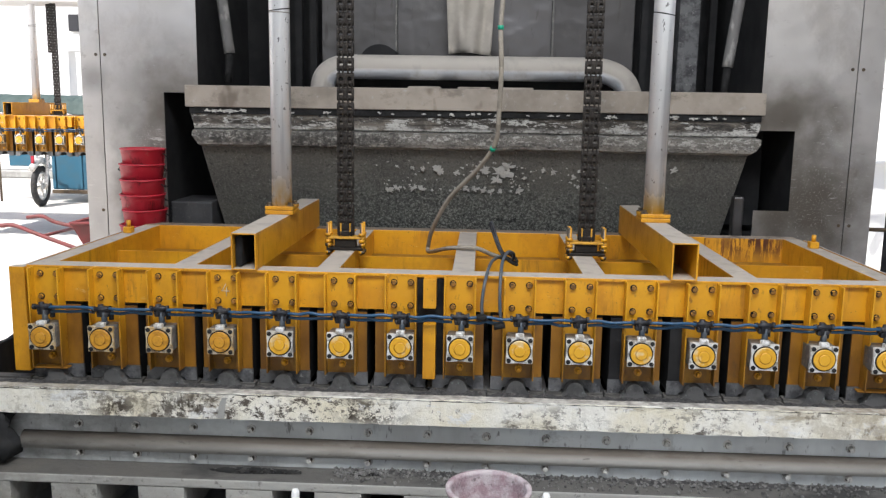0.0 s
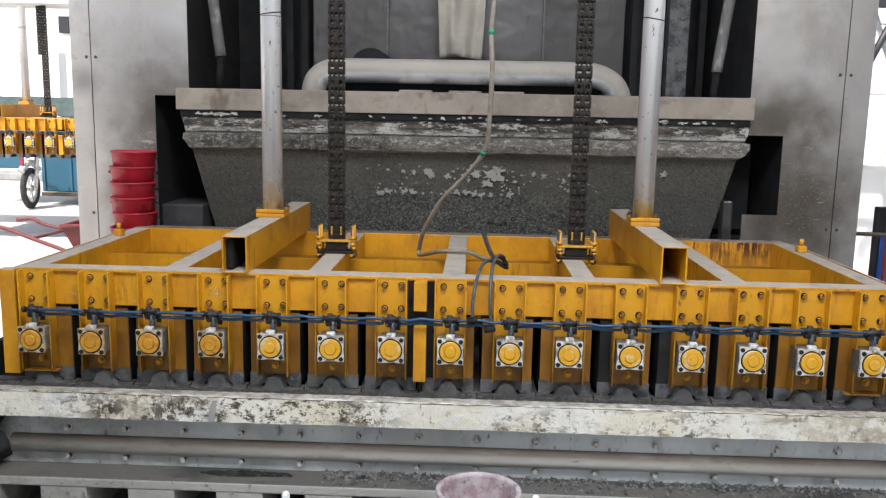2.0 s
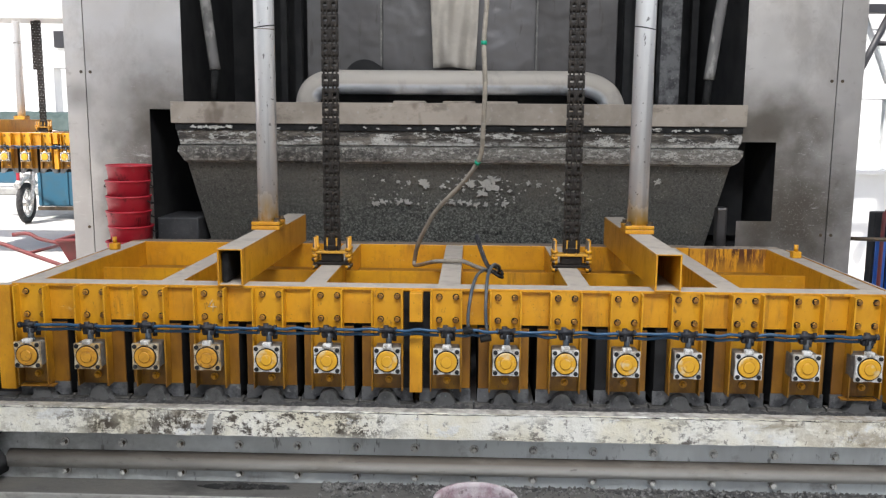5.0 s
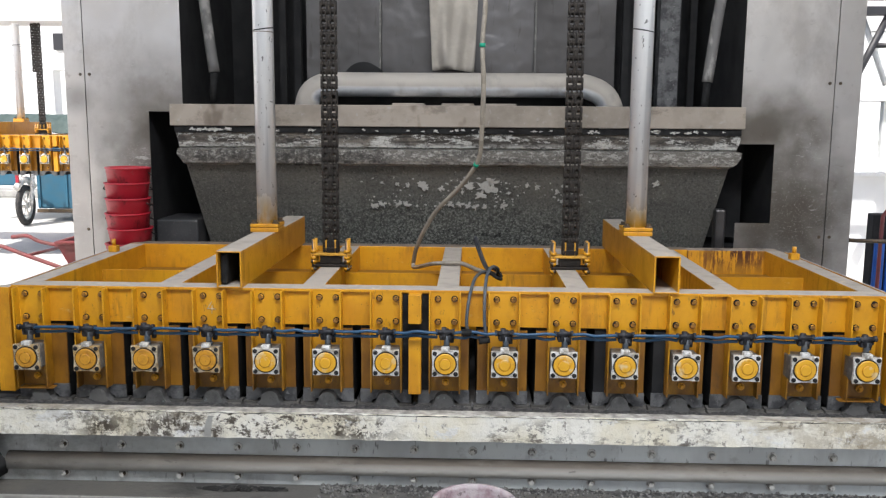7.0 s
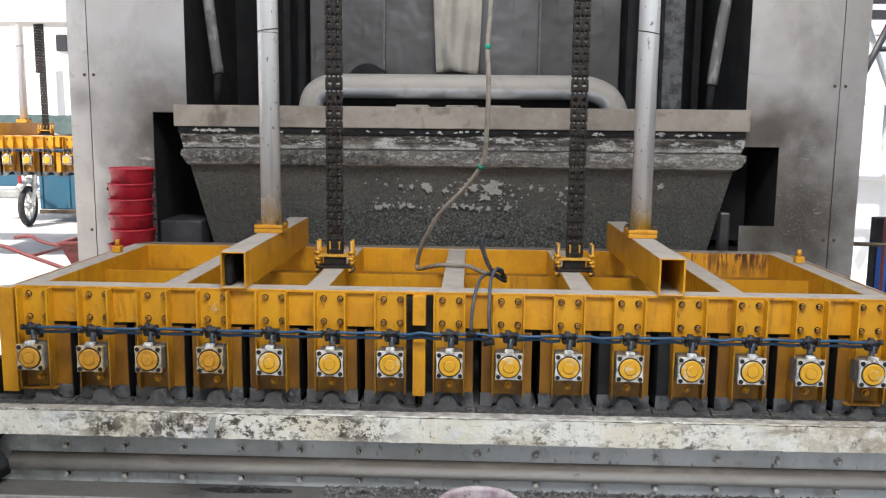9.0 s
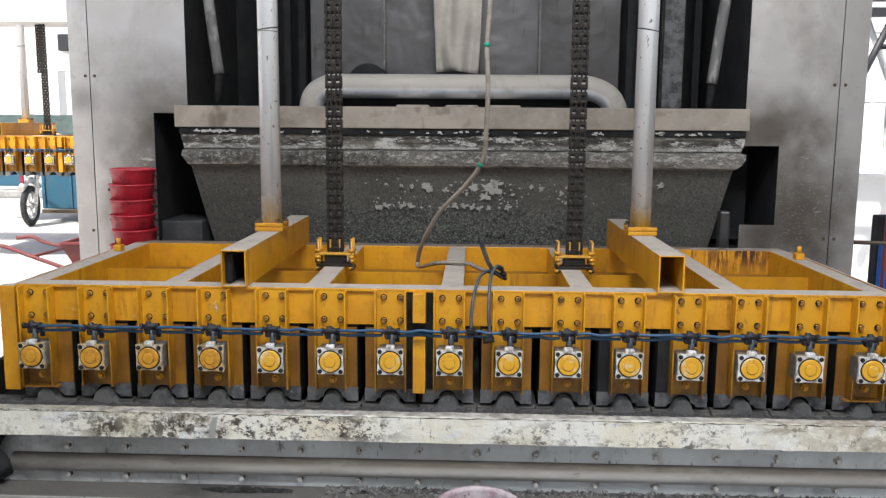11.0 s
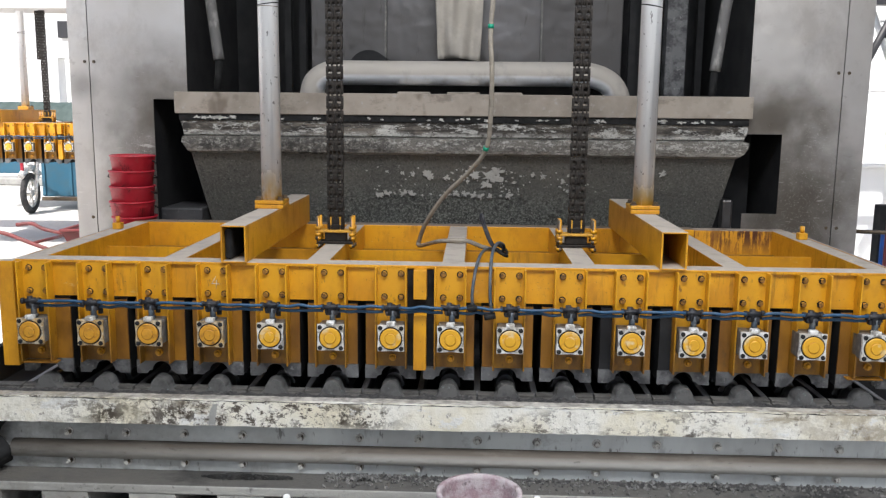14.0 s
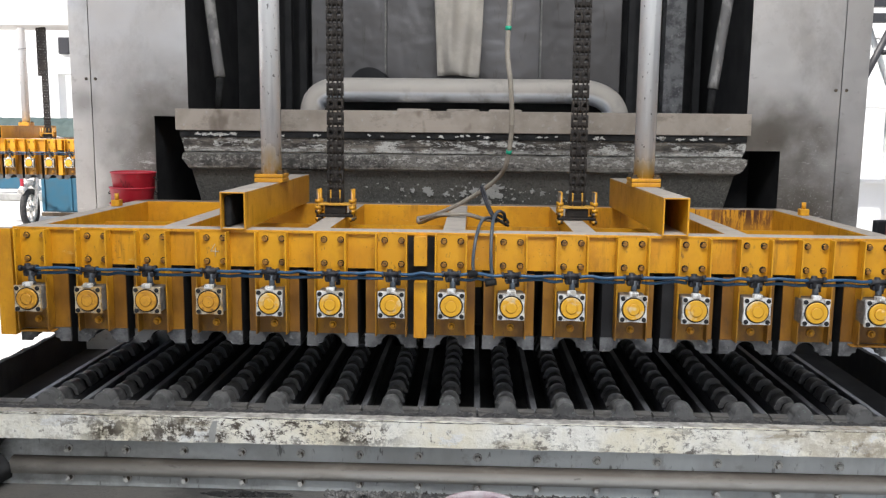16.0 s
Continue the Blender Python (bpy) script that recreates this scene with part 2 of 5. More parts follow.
    return k.bump(k.noise(60, 4, lo=0.2, hi=0.8), 0.06, 0.002).done()


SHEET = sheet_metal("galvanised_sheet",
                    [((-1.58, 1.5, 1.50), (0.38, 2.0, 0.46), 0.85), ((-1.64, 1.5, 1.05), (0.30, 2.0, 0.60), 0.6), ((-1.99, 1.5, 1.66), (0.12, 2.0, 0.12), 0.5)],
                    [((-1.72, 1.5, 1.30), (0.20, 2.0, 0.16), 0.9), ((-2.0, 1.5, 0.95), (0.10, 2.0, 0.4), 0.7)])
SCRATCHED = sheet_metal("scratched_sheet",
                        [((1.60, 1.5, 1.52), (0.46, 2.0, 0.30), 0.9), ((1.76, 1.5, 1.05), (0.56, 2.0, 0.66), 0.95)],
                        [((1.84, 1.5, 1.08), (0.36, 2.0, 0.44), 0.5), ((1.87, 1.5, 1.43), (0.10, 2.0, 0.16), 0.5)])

_k = Mat("dull_steel_panel", (0.145, 0.139, 0.139), rough=0.30, metal=0.85)
_k.layer(_k.noise(1.2, 3, stretch=(1, 1, 0.5), lo=0.40, hi=0.62), (0.085, 0.081, 0.080), 0.8, 0.42)
_k.layer(_k.noise(6, 6, 0.7, lo=0.58, hi=0.68), (0.20, 0.19, 0.18), 0.15, 0.5)
_k.layer(_k.noise(24, 5, 0.7, (1, 1, 0.2), 0.60, 0.68), (0.07, 0.062, 0.056), 0.5, 0.6)
PANEL = _k.bump(_k.noise(2.4, 3, lo=0.2, hi=0.8), 0.5, 0.03).done()

# Near-black steel; in the recesses and the tray it stands in for shade.
_k = Mat("near_black_steel", (0.020, 0.020, 0.021), rough=0.8, metal=0.0, spec=0.2)
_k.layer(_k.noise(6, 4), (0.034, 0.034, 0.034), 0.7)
NEAR_BLACK = _k.done()

_k = Mat("galvanised_pipe", (0.98, 0.985, 0.99), rough=0.16, metal=0.15, spec=0.8)
_k.layer(_k.noise(9, 5, stretch=(1, 1, 0.12), lo=0.46, hi=0.64), (0.72, 0.73, 0.75), 0.6, 0.34)
# Dark lengthwise streaks stand in for reflections on the metal.
_k.layer(_k.noise(26, 3, 0.5, (1, 1, 0.03), 0.55, 0.66), (0.34, 0.36, 0.40), 0.4, 0.22)
_k.layer(_k.noise(34, 6, 0.75, (1, 1, 0.4), 0.64, 0.69), (0.22, 0.20, 0.18), 0.6, 0.6)
_k.layer(_k.noise(60, 2, stretch=(1, 1, 0.5), lo=0.67, hi=0.69), (0.05, 0.05, 0.05), 0.8, 0.6)
_k.layer(_k.times(_k.height(1.10, 1.23), _k.noise(20, 5, stretch=(1, 1, 0.4), lo=0.36, hi=0.56)), (0.60, 0.41, 0.03), 0.95, 0.5)
CHROME = _k.bump(_k.noise(14, 3, stretch=(1, 1, 0.15), lo=0.2, hi=0.8), 0.25, 0.004).done()

_k = Mat("dusty_pipe", (0.86, 0.89, 0.94), rough=0.34, metal=0.55)
_u = _k.upward(-0.40, -0.12)
_k.layer(_u, (0.50, 0.46, 0.405), 0.93, 0.9)
_k.layer(_k.noise(12, 5, lo=0.55, hi=0.7), (0.35, 0.33, 0.30), 0.45)
DUSTY_PIPE = _k.done()
_k = Mat("dusty_front_tube", (0.50, 0.485, 0.45), rough=0.5)
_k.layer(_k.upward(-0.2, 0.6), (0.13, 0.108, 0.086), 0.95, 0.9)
_k.layer(_k.noise(5, 6, 0.7, (0.5, 1, 1), 0.52, 0.66), (0.26, 0.235, 0.20), 0.6, 0.8)
_k.layer(_k.noise(40, 5, 0.7, (0.3, 1, 1), 0.62, 0.68), (0.10, 0.09, 0.08), 0.6, 0.8)
# Left end darkened: dirt, with that end's dimmer light put into the colour.
_k.layer(_k.times(_k.along(-1.8, -0.6), _k.noise(5, 6, 0.7, (0.6, 1, 1), 0.3, 0.6)), (0.10, 0.086, 0.07), 0.8, 0.9)
FRONT_TUBE = _k.bump(_k.noise(50, 4, lo=0.2, hi=0.8), 0.2).done()
_k = Mat("worn_bright_bolt", (0.68, 0.67, 0.63), rough=0.45, metal=0.3)
_k.layer(_k.noise(70, 4, lo=0.5, hi=0.62), (0.12, 0.11, 0.10), 0.7)
PALE_BOLT = _k.done()
_k = Mat("wet_oil", (0.020, 0.019, 0.018), rough=0.22)
_k.layer(_k.noise(25, 5, lo=0.5, hi=0.65), (0.05, 0.046, 0.042), 0.6, 0.6)
OIL = _k.done()

_k = Mat("cement_dusted_steel", (0.35, 0.305, 0.255), rough=0.75, metal=0.1)
_k.layer(_k.noise(4, 5, lo=0.45, hi=0.65), (0.22, 0.19, 0.155), 0.8)
_k.layer(_k.noise(30, 5, lo=0.6, hi=0.72), (0.40, 0.385, 0.36), 0.6)
_k.layer(_k.noise(5, 3, 0.5, (1, 1, 0.6), 0.64, 0.69), (0.13, 0.10, 0.075), 0.75)
_k.layer(_k.noise(9, 7, 0.75, (0.5, 1, 1), 0.56, 0.66), (0.14, 0.118, 0.095), 0.6)
LIP = _k.bump(_k.noise(40, 4, lo=0.2, hi=0.8), 0.2).done()

_k = Mat("splashed_grey_hose", (0.15, 0.145, 0.14), rough=0.7)
_k.layer(_k.noise(18, 5, stretch=(1, 1, 0.5), lo=0.5, hi=0.62), (0.34, 0.33, 0.31), 0.8)
HOSE_GREY = _k.done()
_k = Mat("cement_crust", (0.175, 0.155, 0.128), rough=0.9)
_k.layer(_k.noise(4, 7, 0.72, (0.3, 1, 1.6), 0.45, 0.53), (0.042, 0.036, 0.030), 0.94)
_k.layer(_k.noise(9, 8, 0.78, (0.3, 1, 1.4), 0.52, 0.58), (0.040, 0.036, 0.032), 0.92)
_k.layer(_k.noise(20, 8, 0.82, (0.35, 1, 1.2), 0.54, 0.56), (0.56, 0.55, 0.51), 0.9)
_k.layer(_k.times(_k.height(1.405, 1.432), _k.noise(20, 8, 0.82, (0.5, 1, 1), 0.42, 0.52)), (0.56, 0.55, 0.51), 0.9)
_k.layer(_k.noise(90, 5, 0.7, lo=0.57, hi=0.62), (0.05, 0.046, 0.042), 0.7)
CRUST = _k.bump(_k.noise(28, 6, 0.7, lo=0.2, hi=0.8), 0.8, 0.02).done()
_k = Mat("pale_rim_crust", (0.16, 0.148, 0.13), rough=0.95)
_k.layer(_k.noise(34, 8, 0.85, (0.5, 1, 1.1), 0.515, 0.545), (0.44, 0.425, 0.385), 0.85)
_k.layer(_k.times(_k.height(1.318, 1.342), _k.noise(12, 7, 0.8, (0.5, 1, 1), 0.40, 0.52)), (0.48, 0.455, 0.41), 0.85)
_k.layer(_k.times(_k.noise(5, 8, 0.75, (0.35, 1, 1), 0.48, 0.58), _k.noise(30, 6, 0.8, lo=0.42, hi=0.54)), (0.045, 0.042, 0.038), 0.9)
_k.layer(_k.noise(90, 5, 0.7, lo=0.56, hi=0.62), (0.05, 0.047, 0.042), 0.75)
PALE_CRUST = _k.bump(_k.noise(40, 6, 0.7, lo=0.2, hi=0.8), 0.8, 0.012).done()

_k = Mat("granular_cement", (0.138, 0.128, 0.108), rough=0.95)
_k.layer(_k.noise(3, 5, 0.7, (0.6, 1, 1), 0.42, 0.62), (0.085, 0.082, 0.073), 0.85)
_k.layer(_k.noise(95, 6, 0.85, lo=0.49, hi=0.57), (0.21, 0.205, 0.185), 0.6)
_k.layer(_k.noise(60, 5, 0.8, lo=0.55, hi=0.62), (0.030, 0.030, 0.027), 0.75)
_low = _k.smudge((0.0, 1.7, 0.88), (1.9, 2.0, 0.40), 0.15, 5)
_k.layer(_low, (0.075, 0.079, 0.070), 0.8)
_k.layer(_k.times(_low, _k.noise(80, 6, 0.82, lo=0.50, hi=0.56)), (0.35, 0.36, 0.32), 0.85)
_k.layer(_k.times(_low, _k.noise(48, 4, 0.75, (1, 1, 0.7), 0.55, 0.60)), (0.018, 0.018, 0.017), 0.85)
_k.layer(_k.noise(45, 7, 0.85, lo=0.605, hi=0.635), (0.46, 0.45, 0.40), 0.8)
GRANULAR = _k.bump(_k.noise(120, 4, lo=0.3, hi=0.7), 0.45, 0.004).done()

_k = Mat("white_cement_splash", (0.54, 0.53, 0.49), rough=0.95)
_k.layer(_k.noise(40, 5, lo=0.5, hi=0.65), (0.33, 0.32, 0.30), 0.7)
SPLASH = _k.bump(_k.noise(60, 4, lo=0.2, hi=0.8), 0.6, 0.005).done()

_k = Mat("flaking_white_paint", (0.80, 0.78, 0.71), rough=0.75)
_k.layer(_k.noise(3.2, 5, stretch=(1, 1, 0.8), lo=0.44, hi=0.62), (0.72, 0.66, 0.50), 0.8)
_k.layer(_k.noise(13, 7, 0.75, (0.25, 1, 1.2), 0.55, 0.64), (0.33, 0.285, 0.20), 0.8)
_k.layer(_k.noise(55, 4, 0.7, (0.6, 1, 0.4), 0.6, 0.66), (0.12, 0.10, 0.08), 0.7)
_k.layer(_k.times(_k.noise(24, 8, 0.82, (0.6, 1, 1), 0.515, 0.535), _k.noise(2.3, 3, lo=0.48, hi=0.6)), (0.05, 0.036, 0.026), 0.95, 0.9)
_k.layer(_k.noise(11, 6, 0.75, (0.5, 1, 1), 0.58, 0.63), (0.74, 0.74, 0.72), 0.8)
_u = _k.upward(0.6, 0.9)
_k.layer(_u, (0.40, 0.38, 0.345), 0.75, 0.9)
_k.layer(_k.times(_u, _k.noise(20, 5, 0.7, lo=0.42, hi=0.6)), (0.17, 0.16, 0.145), 0.8)
_k.layer(_k.times(_k.along(-1.7, -0.5), _k.noise(9, 8, 0.8, (0.8, 1, 1), 0.48, 0.60)), (0.30, 0.26, 0.18), 0.7, 0.9)
for _x, _w in ((-1.24, 0.14), (-0.98, 0.24), (-0.30, 0.20)):
    _k.layer(_k.times(_k.smudge((_x, -0.08, 0.43), (_w, 1.0, 0.09), 0.3, 14), _k.noise(26, 8, 0.8, (0.9, 1, 0.8), 0.48, 0.52)), (0.045, 0.032, 0.02), 0.95, 0.9)
_k.layer(_k.times(_k.along(1.7, 0.9), _k.noise(12, 7, 0.78, (0.8, 1, 1), 0.44, 0.58)), (0.26, 0.20, 0.12), 0.85, 0.9)
FLAKING = _k.bump(_k.noise(24, 6, 0.7, lo=0.2, hi=0.8), 0.6, 0.008).done()

_k = Mat("blue_grey_enamel", (0.76, 0.79, 0.78), rough=0.5)
_k.layer(_k.noise(4, 5, stretch=(1, 1, 0.4), lo=0.45, hi=0.65), (0.50, 0.51, 0.50), 0.7)
_k.layer(_k.noise(40, 4, stretch=(1, 1, 0.3), lo=0.64, hi=0.7), (0.08, 0.075, 0.07), 0.7)
_u = _k.upward(0.2, 0.8)
_k.layer(_u, (0.27, 0.24, 0.20), 0.85, 0.85)
_k.layer(_k.noise(7, 7, 0.75, (1, 1, 0.3), 0.58, 0.68), (0.16, 0.14, 0.12), 0.4, 0.8)
_k.layer(_k.times(_k.along(-1.6, -0.2), _k.noise(4, 7, 0.7, (0.7, 1, 1), 0.3, 0.6)), (0.11, 0.098, 0.082), 0.8, 0.8)
_k.layer(_k.noise(9, 6, 0.7, (0.6, 1, 0.8), 0.58, 0.70), (0.22, 0.20, 0.18), 0.5, 0.8)
ENAMEL = _k.bump(_k.noise(50, 4, lo=0.2, hi=0.8), 0.15).done()

_k = Mat("dusty_grey_concrete", (0.36, 0.36, 0.34), rough=0.9)
_k.layer(_k.noise(5, 6, lo=0.45, hi=0.65), (0.25, 0.245, 0.23), 0.8)
_k.layer(_k.noise(45, 4, lo=0.6, hi=0.7), (0.14, 0.135, 0.125), 0.5)
CONCRETE = _k.bump(_k.noise(60, 5, lo=0.2, hi=0.8), 0.4, 0.004).done()

_k = Mat("dirty_ledge_concrete", (0.40, 0.395, 0.365), rough=0.9)
_k.layer(_k.noise(5, 6, lo=0.45, hi=0.65), (0.36, 0.355, 0.335), 0.8)
_k.layer(_k.noise(26, 6, 0.7, lo=0.58, hi=0.66), (0.10, 0.095, 0.09), 0.7)
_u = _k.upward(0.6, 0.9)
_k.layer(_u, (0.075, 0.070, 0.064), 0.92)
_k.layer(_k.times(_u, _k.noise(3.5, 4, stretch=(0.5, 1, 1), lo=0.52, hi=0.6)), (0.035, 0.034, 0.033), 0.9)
# Dirt towards the left, deepened to carry the shade of that end as well.
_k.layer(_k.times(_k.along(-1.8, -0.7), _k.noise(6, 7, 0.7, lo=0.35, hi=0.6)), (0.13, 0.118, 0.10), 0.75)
LEDGE = _k.bump(_k.noise(60, 5, lo=0.2, hi=0.8), 0.5, 0.005).done()
_k = Mat("dark_grit", (0.065, 0.062, 0.06), rough=0.95)
_k.layer(_k.noise(40, 5, lo=0.45, hi=0.6), (0.03, 0.03, 0.031), 0.7)
_k.layer(_k.noise(90, 3, lo=0.6, hi=0.68), (0.20, 0.19, 0.18), 0.5)
GRIT = _k.bump(_k.noise(70, 5, lo=0.2, hi=0.8), 0.9, 0.01).done()

_k = Mat("cement_crumb", (0.20, 0.195, 0.185), rough=0.95)
_k.layer(_k.noise(30, 4, lo=0.42, hi=0.58), (0.06, 0.058, 0.055), 0.85)
CRUMB = _k.done()
_k = Mat("cast_aluminium", (0.80, 0.79, 0.77), rough=0.45, metal=0.3)
_k.layer(_k.noise(38, 6, 0.75, lo=0.5, hi=0.58), (0.24, 0.22, 0.19), 0.8)
_k.layer(_k.noise(12, 4, lo=0.5, hi=0.65), (0.50, 0.45, 0.35), 0.6)
ALU = _k.done()
_k = Mat("oversprayed_aluminium", (0.60, 0.52, 0.38), rough=0.55, metal=0.2)
_k.layer(_k.noise(22, 6, 0.75, lo=0.46, hi=0.58), (0.52, 0.30, 0.06), 0.8)
_k.layer(_k.noise(38, 6, 0.75, lo=0.5, hi=0.58), (0.16, 0.13, 0.10), 0.8)
SPRAYED_ALU = _k.done()
_k = Mat("grimy_cap_yellow", (0.56, 0.27, 0.02), rough=0.5)
_k.layer(_k.noise(26, 6, 0.7, lo=0.48, hi=0.62), (0.34, 0.15, 0.02), 0.7)
_k.layer(_k.noise(60, 5, lo=0.6, hi=0.68), (0.10, 0.06, 0.03), 0.7)
GRIMY_CAP = _k.done()
_k = Mat("bare_cylinder_steel", (0.17, 0.165, 0.155), rough=0.55, metal=0.4)
_k.layer(_k.noise(40, 4, lo=0.5, hi=0.65), (0.34, 0.32, 0.29), 0.6)
CYL_BODY = _k.done()
_k = Mat("dark_bolt_steel", (0.10, 0.085, 0.07), rough=0.5, metal=0.6)
_k.layer(_k.noise(60, 3), (0.22, 0.14, 0.06), 0.5)
BOLT = _k.done()
_k = Mat("oily_chain_steel", (0.016, 0.013, 0.011), rough=0.5, metal=0.2, spec=0.35)
_k.layer(_k.noise(50, 4), (0.036, 0.027, 0.019), 0.6, 0.6)
CHAIN = _k.done()
_k = Mat("blue_air_tube", (0.012, 0.062, 0.135), rough=0.4)
_k.layer(_k.noise(30, 4, lo=0.5, hi=0.7), (0.05, 0.08, 0.11), 0.5, 0.7)
BLUE_TUBE = _k.done()
_k = Mat("dusty_fitting", (0.012, 0.013, 0.018), rough=0.6)
_k.layer(_k.noise(45, 5, lo=0.5, hi=0.62), (0.075, 0.07, 0.068), 0.6, 0.9)
FITTING = _k.done()
_k = Mat("grey_blue_tube", (0.05, 0.066, 0.085), rough=0.45)
_k.layer(_k.noise(30, 4, lo=0.45, hi=0.65), (0.12, 0.115, 0.105), 0.7, 0.7)
GREY_TUBE = _k.done()
_k = Mat("clouded_clear_hose", (0.30, 0.265, 0.215), rough=0.22)
_k.layer(_k.noise(30, 5, stretch=(1, 1, 0.4), lo=0.45, hi=0.65), (0.17, 0.145, 0.115), 0.6)
HOSE = _k.done()
_k = Mat("green_tie", (0.0, 0.28, 0.16), rough=0.5)
GREEN = _k.done()
_k = Mat("red_plastic", (0.42, 0.014, 0.030), rough=0.42)
_k.layer(_k.noise(8, 5, lo=0.5, hi=0.7), (0.46, 0.05, 0.07), 0.6)
_k.layer(_k.noise(40, 4, lo=0.62, hi=0.7), (0.20, 0.10, 0.09), 0.6, 0.8)
_k.layer(_k.noise(11, 7, 0.75, (1, 1, 0.6), 0.55, 0.62), (0.07, 0.015, 0.018), 0.7, 0.8)
RED = _k.done()
_k = Mat("cement_stained_plastic", (0.42, 0.37, 0.38), rough=0.85)
_k.layer(_k.noise(14, 6, 0.7, lo=0.45, hi=0.6), (0.24, 0.15, 0.17), 0.8)
_k.layer(_k.noise(50, 4, lo=0.58, hi=0.66), (0.10, 0.08, 0.08), 0.7)
STAINED = _k.bump(_k.noise(60, 4, lo=0.2, hi=0.8), 0.5, 0.004).done()
_k = Mat("off_white_cloth", (0.52, 0.48, 0.42), rough=0.95)
_k.layer(_k.noise(7, 5), (0.38, 0.345, 0.30), 0.7)
CLOTH = _k.done()
_k = Mat("white_wall_paint", (0.80, 0.80, 0.79), rough=0.85)
_k.layer(_k.noise(1.5, 5), (0.70, 0.70, 0.69), 0.6)
WHITE = _k.bump(_k.noise(20, 5, lo=0.2, hi=0.8), 0.15).done()
_k = Mat("grey_plaster", (0.50, 0.50, 0.49), rough=0.85)
_k.layer(_k.noise(1.5, 5), (0.48, 0.47, 0.46), 0.6)
PLASTER = _k.bump(_k.noise(20, 5, lo=0.2, hi=0.8), 0.15).done()
_k = Mat("pale_concrete_ground", (0.58, 0.57, 0.54), rough=0.9)
_k.layer(_k.noise(0.6, 6, lo=0.42, hi=0.62), (0.47, 0.46, 0.43), 0.7)
_k.layer(_k.noise(9, 6, lo=0.55, hi=0.7), (0.40, 0.385, 0.36), 0.5)
GROUND = _k.bump(_k.noise(30, 5, lo=0.2, hi=0.8), 0.3).done()
_k = Mat("dark_floor_concrete", (0.24, 0.235, 0.225), rough=0.85)
_k.layer(_k.noise(1.2, 6, lo=0.42, hi=0.62), (0.19, 0.185, 0.18), 0.8)
_k.layer(_k.noise(14, 6, lo=0.55, hi=0.7), (0.38, 0.37, 0.35), 0.5)
FLOOR = _k.bump(_k.noise(30, 5, lo=0.2, hi=0.8), 0.3).done()
_k = Mat("blue_truck_paint", (0.03, 0.125, 0.20), rough=0.5)
_k.layer(_k.noise(6, 5), (0.05, 0.12, 0.17), 0.6)
BLUE_PAINT = _k.done()
_k = Mat("strong_blue_paint", (0.012, 0.10, 0.42), rough=0.45)
_k.layer(_k.noise(9, 5), (0.015, 0.07, 0.26), 0.6)
CABINET_BLUE = _k.done()
_k = Mat("green_tarpaulin", (0.035, 0.06, 0.055), rough=0.75)
_k.layer(_k.noise(8, 5), (0.06, 0.09, 0.085), 0.6)
TARP = _k.done()
_k = Mat("tyre_rubber", (0.03, 0.03, 0.03), rough=0.8)
_k.layer(_k.noise(30, 4), (0.09, 0.085, 0.08), 0.5)
TYRE = _k.done()
_k = Mat("rusty_red_steel", (0.17, 0.03, 0.03), rough=0.6)
_k.layer(_k.noise(20, 5), (0.10, 0.035, 0.03), 0.6)
BARROW_RED = _k.done()
_k = Mat("black_truss_paint", (0.03, 0.03, 0.034), rough=0.5)
TRUSS = _k.done()
_k = Mat("roof_sheet", (0.45, 0.46, 0.47), rough=0.6)
_k.layer(_k.noise(2, 4), (0.36, 0.36, 0.36), 0.6)
ROOF = _k.done()
_k = Mat("frosted_sheet", (0.8, 0.8, 0.78), rough=0.8)
_t = _k.n.new("ShaderNodeBsdfTranslucent")
_t.inputs[0].default_value = (0.75, 0.76, 0.74, 1)
FROSTED = _k.done()
_k.l.new(_t.outputs[0], _k.n["Material Output"].inputs[0])
_k = Mat("window_glass", (0.98, 0.99, 0.99), rough=0.05)
_k.b.inputs["Transmission Weight"].default_value = 1.0
GLASS = _k.done()


# ---- mesh tools ----
def box(bm, x0, x1, y0, y1, z0, z1, bevel=0.0):
    made = bmesh.ops.create_cube(bm, size=1.0)
    vs = made["verts"]
    for v in vs:
        v.co = Vector(((x0 + x1) / 2 + v.co.x * (x1 - x0), (y0 + y1) / 2 + v.co.y * (y1 - y0), (z0 + z1) / 2 + v.co.z * (z1 - z0)))
    if bevel:
        es = list({e for v in vs for e in v.link_edges})
        bmesh.ops.bevel(bm, geom=es, offset=bevel, segments=2, affect="EDGES", profile=0.5)
    return bm


def rod(bm, a, b, r, sides=16, r2=None):
    a, b = Vector(a), Vector(b)
    turn = (b - a).to_track_quat("Z", "Y").to_matrix().to_4x4()
    made = bmesh.ops.create_cone(bm, cap_ends=True, segments=sides, radius1=r, radius2=r if r2 is None else r2, depth=(b - a).length,
                                 matrix=Matrix.Translation((a + b) / 2) @ turn)
    for v in made["verts"]:
        for f in v.link_faces:
            f.smooth = len(f.verts) == 4
    return bm


def curve_points(pts, steps=8):
    """A smooth line through the points."""
    pts = [Vector(p) for p in pts]
    ext = [2 * pts[0] - pts[1]] + pts + [2 * pts[-1] - pts[-2]]
    out = []
    for i in range(1, len(ext) - 2):
        p0, p1, p2, p3 = ext[i - 1:i + 3]
        for s in range(steps):
            t = s / steps
            out.append(0.5 * ((2 * p1) + (p2 - p0) * t + (2 * p0 - 5 * p1 + 4 * p2 - p3) * t * t + (3 * p1 - p0 - 3 * p2 + p3) * t ** 3))
    out.append(pts[-1])
    return out


